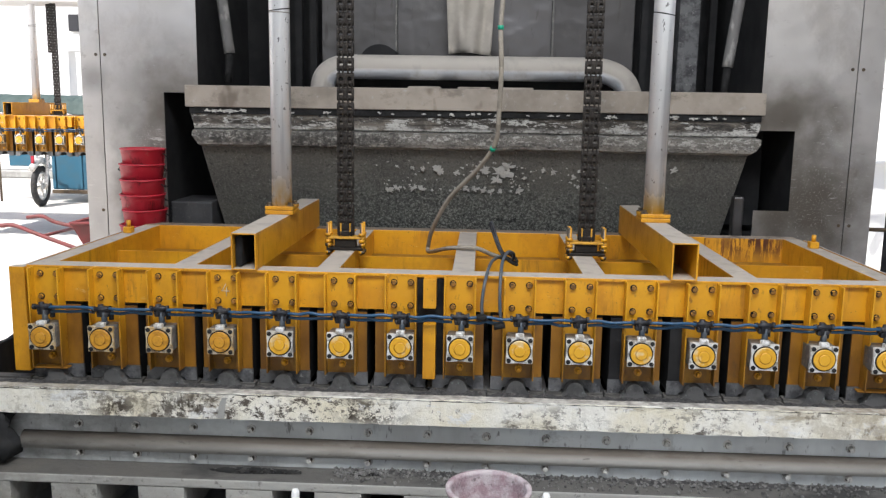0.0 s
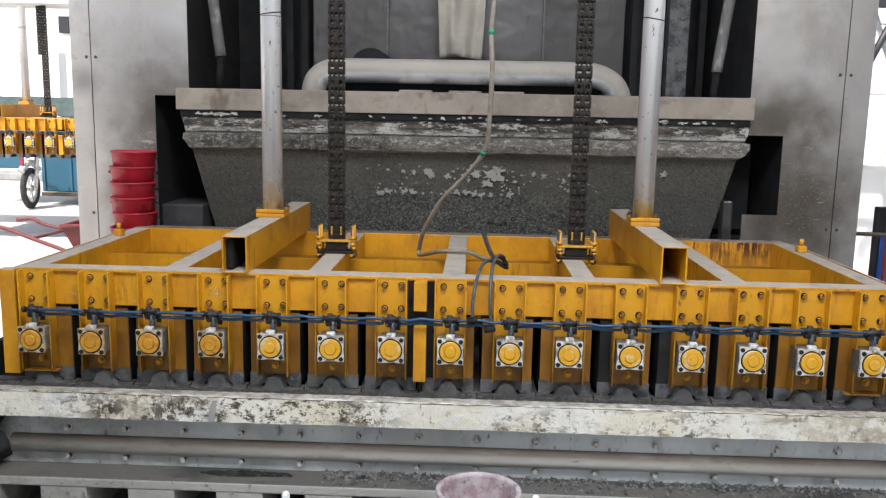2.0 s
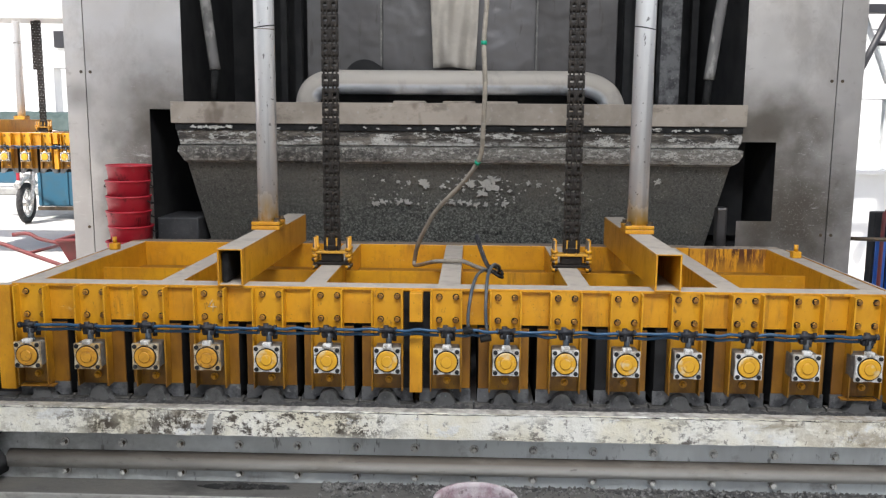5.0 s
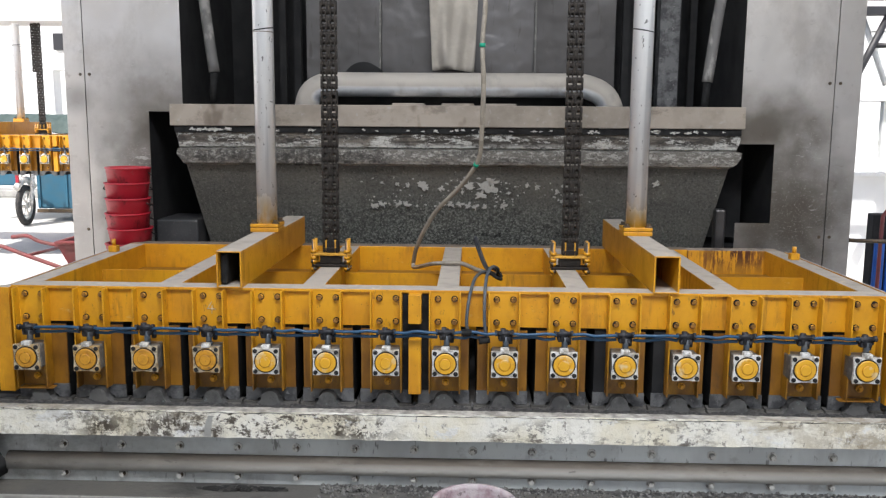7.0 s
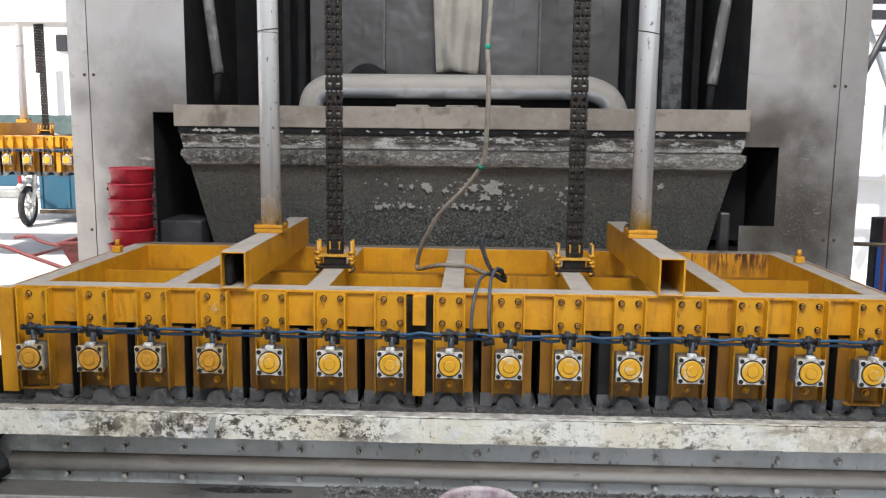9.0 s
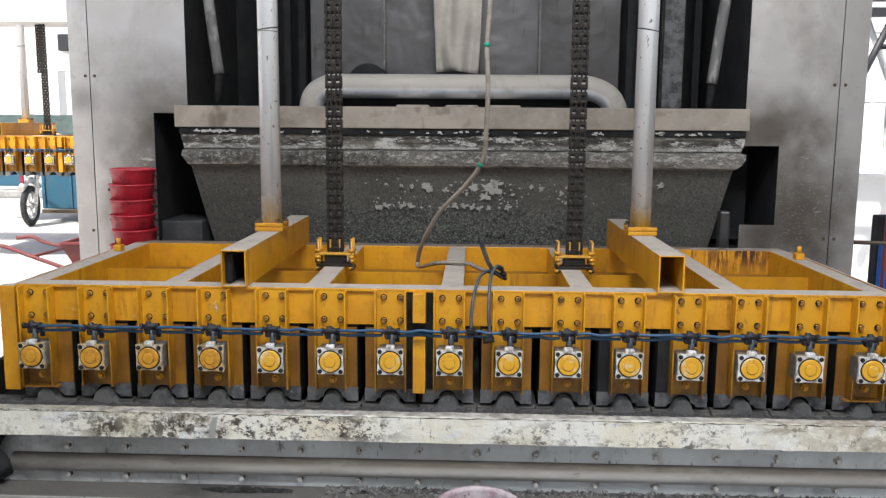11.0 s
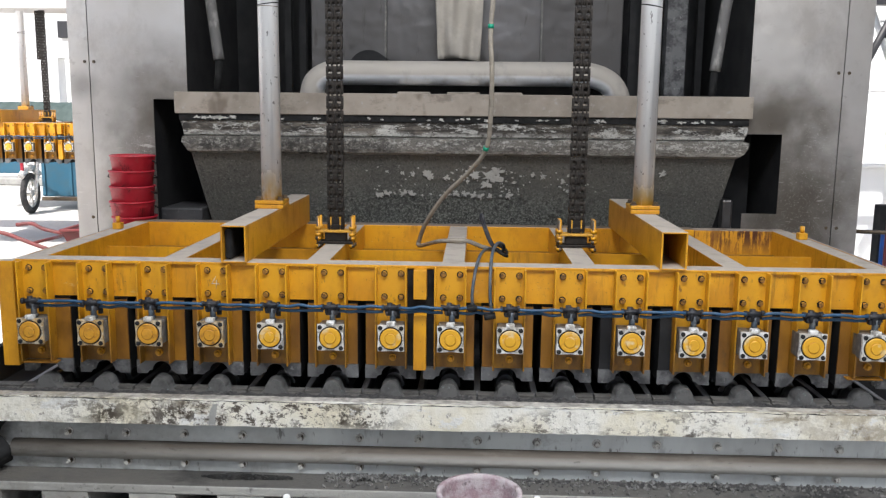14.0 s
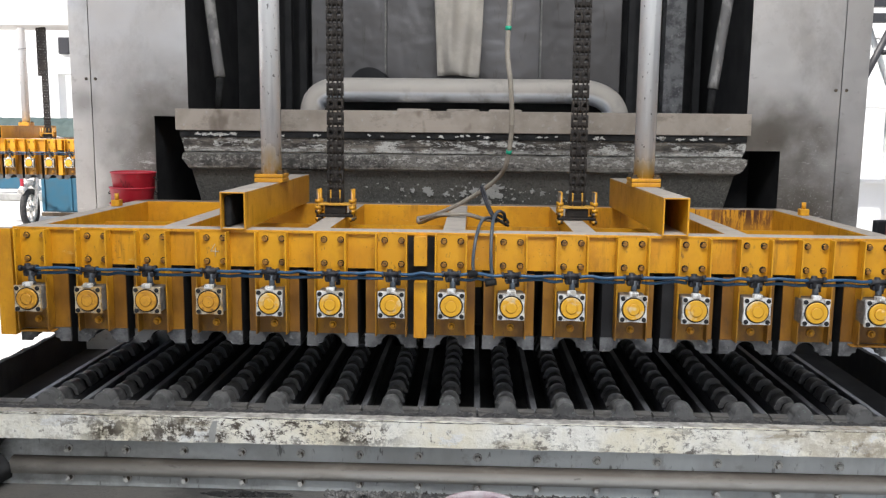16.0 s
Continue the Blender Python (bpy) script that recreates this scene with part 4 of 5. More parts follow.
                for z in (-0.014, 0.018, 0.034, 0.062):
                    rod(bm, (x + dx, y, t + z), (x + dx, y, t + z + 0.013), 0.0145, 6)
                bm.faces.ensure_lookup_table()
                for i, f in enumerate(bm.faces):
                    f.material_index = 0 if i < k0 else 1
                stud = part("stud", bm, BOLT, br)
                stud.data.materials.append(YELLOW_CLEAN)
        for dx in (-0.020, 0.020):
            part("chain_lug", box(B(), x + dx - 0.003, x + dx + 0.003, 0.58, 0.61, t + 0.06, t + 0.115, 0.001), PAINTED_BOLT, br)
        part("chain_anchor", box(B(), x - 0.036, x + 0.036, 0.585, 0.612, t + 0.061, t + 0.112, 0.004), CHAIN, br)
    # brackets, cylinders, formers
    build_modules(fr)
    # centre bar over the joint of the two halves
    x = -0.107
    part("joint_gap", box(B(), x - 0.05, x + 0.05, 0.094, 0.0985, 0.53, 0.90), BLACK, fr, "dark gap behind the centre bar")
    bm = box(B(), x - 0.024, x + 0.024, 0.045, 0.094, 0.797, 0.906, 0.002)
    part("centre_bar", bm, YELLOW_CLEAN, fr)
    bm = box(B(), x - 0.0235, x + 0.0235, 0.045, 0.094, 0.527, 0.737, 0.002)
    part("centre_bar", bm, YELLOW_CLEAN, fr)
    bm = B()
    for a, b in (((-0.876, 0.862), (-0.892, 0.835)), ((-0.894, 0.835), (-0.862, 0.834)), ((-0.874, 0.848), (-0.876, 0.815))):
        tube(bm, [(a[0], 0.0873, a[1]), (b[0], 0.0873, b[1])], 0.0012, 6, 0)
    part("chalk_mark", bm, SPLASH, fr, "faint chalk figure 4")
    for x in (ROWS_X[0], ROWS_X[-1]):
        part("foot_plate", box(B(), x - 0.075, x + 0.055, 0.052, 0.0875, 0.522, 0.528, 0.002), STAINED_SHADED_YELLOW, fr, "stained yellow foot plate")
    build_air_lines(fr)
    return fr


def upright_nut(r, h):
    bm = rod(B(), (0, 0, 0), (0, 0, h * 0.3), r * 1.5, 12)
    rod(bm, (0, 0, h * 0.3), (0, 0, h), r, 6)
    for f in bm.faces:
        f.smooth = False
    return bm


def build_modules(fr):
    rnd = random.Random(7)
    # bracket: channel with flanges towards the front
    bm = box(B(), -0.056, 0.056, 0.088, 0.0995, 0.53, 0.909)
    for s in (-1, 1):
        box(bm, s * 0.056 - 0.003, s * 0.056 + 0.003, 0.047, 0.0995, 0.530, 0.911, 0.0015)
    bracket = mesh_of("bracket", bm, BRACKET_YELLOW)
    bm = rod(B(), (0, 0, 0), (0, -0.003, 0), 0.0125, 14)
    k0 = len(bm.faces)
    rod(bm, (0, -0.003, 0), (0, -0.013, 0), 0.0095, 6)
    bm.faces.ensure_lookup_table()
    k1 = len(bm.faces)
    rod(bm, (0, -0.012, 0), (0, -0.0138, 0), 0.0052, 8)
    bm.faces.ensure_lookup_table()
    for i, f in enumerate(bm.faces):
        f.material_index = 0 if i < k0 else 1 if i < k1 else 2
        f.smooth = False
    bolt = mesh_of("bolt", bm, RUST_RING)
    bolt.materials.append(PAINTED_BOLT)
    bolt.materials.append(BLACK)
    # stop bolt
    bm = rod(B(), (0, 0.088, 0), (0, 0.078, 0), 0.014, 12)
    rod(bm, (0, 0.078, 0), (0, 0.066, 0), 0.010, 12, 0.006)
    stop = mesh_of("stop_bolt", bm, YELLOW_CLEAN)
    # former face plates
    plate = mesh_of("former_plate", box(B(), -0.094, 0.094, 0.102, 0.109, 0.53, 0.763), STAINED_SHADED_YELLOW)
    half = mesh_of("former_plate", box(B(), 0.03, 0.094, 0.102, 0.109, 0.53, 0.763), STAINED_SHADED_YELLOW)
    dark = mesh_of("former_cover", box(B(), -0.094, 0.029, 0.103, 0.109, 0.53, 0.763), NEAR_BLACK)
    outline = [(0.097, 0.477), (0.097, 0.529), (-0.097, 0.529), (-0.097, 0.477)]
    notch = [(-0.056, 0.477), (-0.050, 0.487), (-0.041, 0.490)]
    notch += [(0.036 * math.cos(a), 0.4915 + 0.034 * math.sin(a)) for a in [math.pi * (1 - i / 10) for i in range(11)]]
    notch += [(0.041, 0.490), (0.050, 0.487), (0.056, 0.477)]
    skirt = mesh_of("former_skirt", prism(B(), outline + notch, 0.099, 0.108), GREY_STEEL)
    bm = box(B(), -0.094, 0.094, 0.11, 1.165, 0.56, 0.77)
    box(bm, -0.094, -0.064, 0.11, 1.165, 0.484, 0.559)
    box(bm, 0.064, 0.094, 0.11, 1.165, 0.484, 0.559)
    former = mesh_of("former", bm, NEAR_BLACK)
    # cylinder meshes, face towards -y
    z = 0.66
    body = mesh_of("air_cylinder", box(B(), -0.047, 0.047, 0.012, 0.088, z - 0.047, z + 0.047, 0.008), CYL_BODY)
    o = []
    for q in range(4):
        t0 = math.pi / 2 * q
        for i in range(9):
            a = math.radians(-45 + 11.25 * i)
            reach = 0.0470 + 0.0035 * (abs(i - 4) / 4) ** 2
            r = reach / max(math.cos(a), 0.735)
            o.append((r * math.cos(a + t0), z + r * math.sin(a + t0)))
    face = mesh_of("face_plate", prism(B(), o, 0.0005, 0.0115), ALU)
    grimy_face = face.copy()
    grimy_face.materials[0] = SPRAYED_ALU
    bm = B()
    ring = lathe(bm, [(0.0428, 0), (0.0428, 0.0016), (0.0385, 0.0016), (0.0385, 0)], 32)
    bm.transform(Matrix.Translation((0, 0.0005, z)) @ pose(0, 0, 0, 90, 0, 0))
    ring = mesh_of("seal_ring", bm, BLACK)
    bm = lathe(B(), [(0.0383, 0), (0.0383, 0.006), (0.0362, 0.008), (0.0225, 0.008), (0.0222, 0.0055), (0.0205, 0.0055), (0.0202, 0.010), (0.0185, 0.0115), (0.0, 0.0115)], 32, smooth=False)
    bm.transform(Matrix.Translation((0, 0.0005, z)) @ pose(0, 0, 0, 90, 0, 0))
    capm = mesh_of("end_cap", bm, CAP_YELLOW)
    grimy_cap = capm.copy()
    grimy_cap.materials[0] = GRIMY_CAP
    bm = rod(B(), (0, 0.0006, 0), (0, -0.0025, 0), 0.0082, 12)
    rod(bm, (0, -0.0025, 0), (0, -0.006, 0), 0.0048, 6)
    screw = mesh_of("screw", bm, NEAR_BLACK)
    bm = box(B(), -0.016, 0.016, -0.004, 0.02, z + 0.045, z + 0.062, 0.004)
    port = mesh_of("port", bm, ALU)
    # fitting: stem, elbow and tee
    bm = rod(B(), (0.004, 0.03, z + 0.05), (0.004, 0.03, z + 0.1), 0.011, 12)
    rod(bm, (0.004, 0.03, z + 0.05), (0.004, 0.03, z + 0.06), 0.015, 6)
    stem = mesh_of("stem", bm, GREY_TUBE)
    bm = box(B(), -0.014, 0.014, 0.018, 0.042, z + 0.082, z + 0.106, 0.005)
    rod(bm, (-0.032, 0.022, z + 0.095), (0.030, 0.022, z + 0.098), 0.0088, 10)
    rod(bm, (-0.024, 0.034, z + 0.078), (0.028, 0.034, z + 0.080), 0.0088, 10)
    rod(bm, (0.022, 0.05, z + 0.05), (0.022, 0.05, z + 0.09), 0.009, 10)
    rod(bm, (-0.036, 0.022, z + 0.0945), (-0.026, 0.022, z + 0.0955), 0.0115, 10)
    rod(bm, (0.024, 0.022, z + 0.0975), (0.034, 0.022, z + 0.098), 0.0115, 10)
    rod(bm, (-0.006, 0.026, z + 0.07), (-0.006, 0.026, z + 0.112), 0.0105, 10)
    box(bm, -0.022, 0.022, 0.02, 0.045, z + 0.064, z + 0.084, 0.005)
    tee = mesh_of("tee", bm, FITTING)
    for k, x in enumerate(ROWS_X):
        piece("former", former, fr, (x, 0, 0))
        if k in (10, 11):
            piece("former_plate", half, fr, (x, 0, 0))
            piece("former_cover", dark, fr, (x, 0, 0), label="dark bare cover plate")
        else:
            piece("former_plate", plate, fr, (x, 0, 0))
        piece("former_skirt", skirt, fr, (x, 0, 0), label="grey steel skirt with a rounded notch")
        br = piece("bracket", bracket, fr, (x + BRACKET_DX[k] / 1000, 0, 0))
        for dx in (-0.027, 0.035):
            for bz in (0.797, 0.885):
                piece("bolt", bolt, br, (dx, 0.088, bz), pose(0, 0, 0, 0, rnd.uniform(0, 60), 0))
        piece("stop_bolt", stop, br, (0.004, 0, 0.566))
        cy = piece("air_cylinder", body, fr, (CYL_X[k], 0, rnd.uniform(-0.002, 0.002)), label="compact air cylinder with yellow cap")
        grimy = k < 4
        if grimy:
            piece("face_plate", grimy_face, cy, label="aluminium face plate with yellow overspray")
        else:
            piece("face_plate", face, cy, label="cast aluminium face plate")
        piece("seal_ring", ring, cy)
        piece("end_cap", grimy_cap if grimy else capm, cy, label="round yellow painted cap")
        for sx in (-1, 1):
            for sz in (-1, 1):
                piece("screw", screw, cy, (sx * 0.0385, 0, z + sz * 0.0385))
        piece("port", port, cy)
        piece("stem", stem, cy)
        piece("tee", tee, cy, (0, 0, 0.016 + rnd.uniform(-0.003, 0.003)), label="black push-in tee fitting")


def build_air_lines(fr):
    rnd = random.Random(12)
    for n, (z0, y0) in enumerate(((0.774, 0.016), (0.755, 0.030))):
        for k in range(COUNT - 1):
            a, b = CYL_X[k] + 0.03, CYL_X[k + 1] - 0.03
            if n == 1 and k == 7:
                b = CYL_X[8] - 0.06
            d = [rnd.uniform(-0.004, 0.004) for _ in range(4)]
            pts = [(a, y0, z0 - 0.002), (a + 0.04, y0 - 0.004, z0 + d[0]), ((a + b) / 2, y0 - 0.006, z0 + d[1] * 1.2), (b - 0.04, y0 - 0.004, z0 + d[2]), (b, y0, z0 - 0.002)]
            part("air_tube", tube(B(), pts, 0.0060, 8, 5), BLUE_TUBE, fr, "dusty blue air tube")
    # two feed tubes rising over the rail to the bundle
    bx, by, bz = 0.172, 0.37, TOP + 0.016
    pts = [(0.087, 0.02, 0.778), (0.085, 0.02, 0.83), (0.095, 0.05, 0.905), (0.115, 0.14, 0.955), (0.145, 0.27, 0.955), (bx, by, bz)]
    part("feed_tube", tube(B(), pts, 0.0062, 8, 6), GREY_TUBE, fr, "dusty grey-blue feed tube")
    pts = [(0.157, 0.02, 0.752), (0.150, 0.02, 0.82), (0.150, 0.045, 0.90), (0.158, 0.12, 0.965), (0.180, 0.22, 0.985), (0.205, 0.30, 0.965), (0.205, 0.35, 0.935), (bx + 0.01, by, bz)]
    part("feed_tube", tube(B(), pts, 0.0062, 8, 6), GREY_TUBE, fr, "dusty grey-blue feed tube")
    pts = [(0.10, 0.014, 0.774), (0.085, 0.012, 0.777), (0.07, 0.014, 0.774)]
    part("joint", tube(B(), pts, 0.013, 10, 3), BLACK, fr)
    part("joint", tube(B(), [(0.13, 0.016, 0.742), (0.17, 0.02, 0.749)], 0.012, 10, 3), BLACK, fr)
    # coil and tied bundle on the frame top
    pts = []
    for i in range(25):
        a = i / 24 * 2 * math.pi * 1.6
        pts.append((bx + 0.022 + 0.026 * math.cos(a), by - 0.06 + 0.05 * math.sin(a), TOP + 0.012 + 0.012 * math.sin(a * 0.7) - 0.008 * math.cos(a) + 0.012))
    part("coil", tube(B(), pts, 0.006, 8, 2), BLACK, fr, "coiled dark air hose")
    pts = [(bx, by, bz + 0.005), (0.150, 0.44, 0.962), (0.129, 0.48, 1.01), (0.115, 0.49, 1.05), (0.118, 0.49, 1.062), (0.124, 0.485, 1.05), (0.137, 0.475, 1.01), (0.158, 0.43, 0.962), (bx + 0.008, by, bz)]
    part("loop", tube(B(), pts, 0.006, 8, 6), FITTING, fr, "dark looped hose")


# ---- chains ----
def build_chain(x, group, n=116):
    pitch, y = 0.0305, 0.597
    ch = thing("lifting_chain", "dark oily duplex roller chain hanging from above", "chain", group)
    z0 = TOP + 0.11
    link = B()
    for dx in (-0.031, -0.0045, 0.0045, 0.031):
        outl = []
        for i in range(8):
            a = math.pi * i / 7
            outl.append((0.013 * math.cos(a), 0.01525 + 0.0125 * math.sin(a)))
        for i in range(8):
            a = math.pi + math.pi * i / 7
            outl.append((0.013 * math.cos(a), -0.01525 + 0.0125 * math.sin(a)))
        a = [link.verts.new((dx - 0.0038, px, pz)) for px, pz in outl]
        b = [link.verts.new((dx + 0.0038, px, pz)) for px, pz in outl]
        link.faces.new(a)
        link.faces.new(b[::-1])
        for i in range(16):
            link.faces.new((a[i], b[i], b[(i + 1) % 16], a[(i + 1) % 16]))
    for z in (-0.01525, 0.01525):
        rod(link, (-0.0355, 0, z), (0.0355, 0, z), 0.0045, 8)
        for dx in (-0.0185, 0.0185):
            rod(link, (dx - 0.0085, 0, z), (dx + 0.0085, 0, z), 0.0118, 10)
    bmesh.ops.recalc_face_normals(link, faces=link.faces)
    link = mesh_of("link", link, CHAIN)
    inner = B()
    for dx in (-0.0265, -0.0105, 0.0105, 0.0265):
        box(inner, dx - 0.0025, dx + 0.0025, -0.012, 0.012, -0.02525, 0.02525, 0.001)
    inner = mesh_of("inner_link", inner, CHAIN)
    for i in range(n):
        piece("link" if i % 2 == 0 else "inner_link", link if i % 2 == 0 else inner, ch, (x, y, z0 + i * pitch))
    return ch


# ---- hopper and columns ----
def build_hopper():
    h = thing("hopper", "cement-crusted steel feed hopper with a dusty lip", "hopper")
    part("lip", box(B(), -1.49, 1.505, 1.44, 1.462, 1.512, 1.624, 0.004), LIP, h, "dusty smooth steel lip")
    part("lip_top", box(B(), -1.47, 1.49, 1.463, 1.62, 1.60, 1.62), LIP, h)
    # Black strip for the shadow line under the lip, built in as a bar.
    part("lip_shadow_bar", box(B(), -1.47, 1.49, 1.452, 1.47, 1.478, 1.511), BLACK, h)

    def crust(name, sections, mat, amp, cuts, label):
        """A band swept along the hopper's length, roughened."""
        bm = B()
        rings = []
        for i in range(cuts + 1):
            u = i / cuts
            ring = []
            for y, z, xl, xr in sections:
                p = Vector((xl + (xr - xl) * u, y, z))
                if amp > 0.005 and i in (0, 1, cuts - 1, cuts):
                    p.x += 0.016 * noise.noise(Vector((z * 45, u * 3, 7)))
                d = amp * (noise.noise(Vector((p.x * 9, p.z * 22, 1.7))) + 0.6 * noise.noise(Vector((p.x * 35, p.z * 50, 4))))
                ring.append(bm.verts.new((p.x, p.y - d, p.z + d * 0.6)))
            rings.append(ring)
        n = len(sections)
        for a, b in zip(rings, rings[1:]):
            for i in range(n - 1):
                bm.faces.new((a[i], b[i], b[i + 1], a[i + 1]))
        for ring, y in ((rings[0], 0), (rings[-1], 0)):
            back = [bm.verts.new((v.co.x, 2.2, v.co.z)) for v in ring]
            for i in range(n - 1):
                bm.faces.new((ring[i], ring[i + 1], back[i + 1], back[i]))
        bmesh.ops.recalc_face_normals(bm, faces=bm.faces)
        return part(name, bm, mat, h, label)

    crust("upper_rim", [(1.478, 1.500, -1.46, 1.48), (1.464, 1.482, -1.462, 1.484), (1.458, 1.46, -1.463, 1.486), (1.456, 1.43, -1.46, 1.482),
                        (1.458, 1.405, -1.45, 1.475), (1.472, 1.398, -1.45, 1.47)], CRUST, 0.006, 300, "flaking cement crust on the upper rim")
    crust("lower_rim", [(1.470, 1.398, -1.445, 1.465), (1.446, 1.39, -1.455, 1.49), (1.440, 1.365, -1.45, 1.49), (1.442, 1.335, -1.44, 1.475),
                        (1.452, 1.318, -1.43, 1.46), (1.490, 1.306, -1.42, 1.44)], PALE_CRUST, 0.006, 300, "pale crusted lower rim")
    secs = []
    for i in range(13):
        f = i / 12
        secs.append((1.49 + 0.25 * f, 1.31 - 0.55 * f, -1.425 + 0.065 * f, 1.445 - 0.07 * f))
    crust("hopper_wall", secs, GRANULAR, 0.004, 220, "dark granular cement-coated wall")
    # pale splashes stuck on the wall
    rnd = random.Random(21)
    chips = [(-1.37 + 0.03 * i + rnd.uniform(-0.008, 0.008), 1.495 + rnd.uniform(-0.003, 0.003), rnd.uniform(0.008, 0.012)) for i in range(7)]
    spots = [(0.17, 1.19, 0.05), (0.21, 1.225, 0.035), (0.155, 1.155, 0.025), (-0.155, 1.20, 0.03), (-0.06, 1.185, 0.018), (0.03, 1.19, 0.022), (0.085, 1.20, 0.026),
             (0.30, 1.165, 0.012), (0.45, 1.20, 0.02), (0.40, 1.21, 0.014), (0.60, 1.20, 0.018), (0.56, 1.175, 0.018), (-0.30, 1.21, 0.012), (-0.38, 1.215, 0.01),
             (-0.24, 1.205, 0.014), (0.05, 1.165, 0.01), (1.08, 1.22, 0.02), (1.02, 1.21, 0.012), (0.64, 1.11, 0.016), (0.59, 1.12, 0.01)]
    for i in range(16):
        spots.append((-0.43 + i * 0.047 + rnd.uniform(-0.01, 0.01), 1.09 + rnd.uniform(-0.006, 0.006), rnd.choice((0.008, 0.014, 0.02, 0.02))))
    for i in range(90):
        spots.append((rnd.uniform(-0.5, 0.75), rnd.uniform(1.09, 1.25), rnd.uniform(0.002, 0.007)))
    for i in range(46):
        x = rnd.uniform(-1.42, 1.44)
        if rnd.random() < 0.75:
            chips.append((x, 1.492 + rnd.uniform(-0.004, 0.006), rnd.uniform(0.004, 0.010)))
    verts, faces = [], []
    for x, z, r in spots + chips:
        n0 = len(verts)
        verts.append((x, 0, z))
        ph = rnd.uniform(0, 9)
        wide = 1.25 if z < 1.3 else 2.6
        for i in range(26):
            a = 2 * math.pi * i / 26
            c = Vector((math.cos(a) * 1.2 + ph, math.sin(a) * 1.2, r * 90))
            q = max(0.15, 0.66 + 0.8 * noise.noise(c) + 0.7 * noise.noise(c * 3.7)) * r
            verts.append((x + wide * q * math.cos(a), 0, z + q * math.sin(a)))
        for i in range(26):
            faces.append((n0, n0 + 1 + i, n0 + 1 + (i + 1) % 26))
    slope = 0.25 / 0.55
    verts = [(x, (1.49 + (1.31 - z) * slope - 0.010) if z < 1.3 else 1.447, z) for x, y, z in verts]
    me = bpy.data.meshes.new("splashes")
    me.from_pydata(verts, [], faces)
    me.materials.append(SPLASH)
    sp = new("cement_splash", me)
    sp.parent = h
    tagged(sp, "pale dried cement splashes", kind="stuff")
    sol = sp.modifiers.new("thickness", "SOLIDIFY")
    sol.thickness = 0.002
    return h


def build_columns():
    # left column
    c = thing("column_left", "stained galvanised sheet-metal machine column", "column", kind="structure")
    zt = 4.4
    o = [(-1.954, 0.0), (-1.622, 0.0), (-1.622, 1.585), (-1.438, 1.585), (-1.438, zt), (-1.954, zt)]
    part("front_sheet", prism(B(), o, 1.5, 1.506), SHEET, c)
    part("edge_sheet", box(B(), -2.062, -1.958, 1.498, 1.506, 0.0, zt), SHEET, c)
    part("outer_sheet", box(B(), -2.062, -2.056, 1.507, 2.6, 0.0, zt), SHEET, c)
    # Near-black lining carries the shade inside the left recess.
    part("inner_sheet", box(B(), -1.446, -1.44, 1.507, 2.5, 1.59, zt), NEAR_BLACK, c)
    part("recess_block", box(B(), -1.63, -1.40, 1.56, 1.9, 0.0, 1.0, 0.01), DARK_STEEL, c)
    part("recess_wall", box(B(), -1.64, -1.634, 1.507, 2.5, 0.0, 1.585), NEAR_BLACK, c)
    me = mesh_of("screw", hexbolt(0.006, 0.006), BOLT)
    for x, z in ((-1.979, 1.776), (-1.93, 1.776), (-1.979, 0.95)):
        piece("screw", me, c, (x, 1.498, z))
    # right column
    c = thing("column_right", "scratched galvanised sheet-metal machine column", "column", kind="structure")
    o = [(1.498, 0.0), (1.966, 0.0), (1.966, zt), (1.498, zt), (1.498, 1.435), (1.68, 1.435), (1.68, 1.02), (1.498, 1.02)]
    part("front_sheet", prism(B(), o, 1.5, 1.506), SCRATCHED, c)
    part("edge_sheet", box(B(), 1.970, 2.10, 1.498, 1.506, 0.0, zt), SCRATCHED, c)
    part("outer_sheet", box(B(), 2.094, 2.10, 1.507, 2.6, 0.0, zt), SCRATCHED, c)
    # Right recess lined near black in place of the shade under the lip.
    part("inner_sheet", box(B(), 1.50, 1.506, 1.507, 2.5, 1.44, zt), NEAR_BLACK, c)
    part("recess_back", box(B(), 1.42, 1.63, 1.84, 1.88, 0.9, 1.60), NEAR_BLACK, c)
    part("recess_wall", box(B(), 1.69, 1.696, 1.507, 2.5, 0.0, 1.44), NEAR_BLACK, c)
    part("recess_post", box(B(), 1.40, 1.455, 1.515, 1.58, 0.0, 1.09, 0.012), PANEL, c)
    for x, z in ((1.941, 1.75), (1.995, 1.75), (1.941, 0.95), (1.995, 0.95)):
        piece("screw", me, c, (x, 1.498, z))


def build_column_backs():
    for a, b in ((-2.055, -1.445), (1.507, 2.093)):
        w = part("column_back", box(B(), a, b, 2.55, 2.6, 0.0, 4.4), NEAR_BLACK)
        tagged(w, "dark closed back of the sheet-metal column", "column", kind="structure")
    w = part("machine_base", box(B(), -2.05, 2.09, 1.75, 2.5, 0.0, 0.86), NEAR_BLACK)
    tagged(w, "dark steel base under the hopper", "machine base", kind="structure")


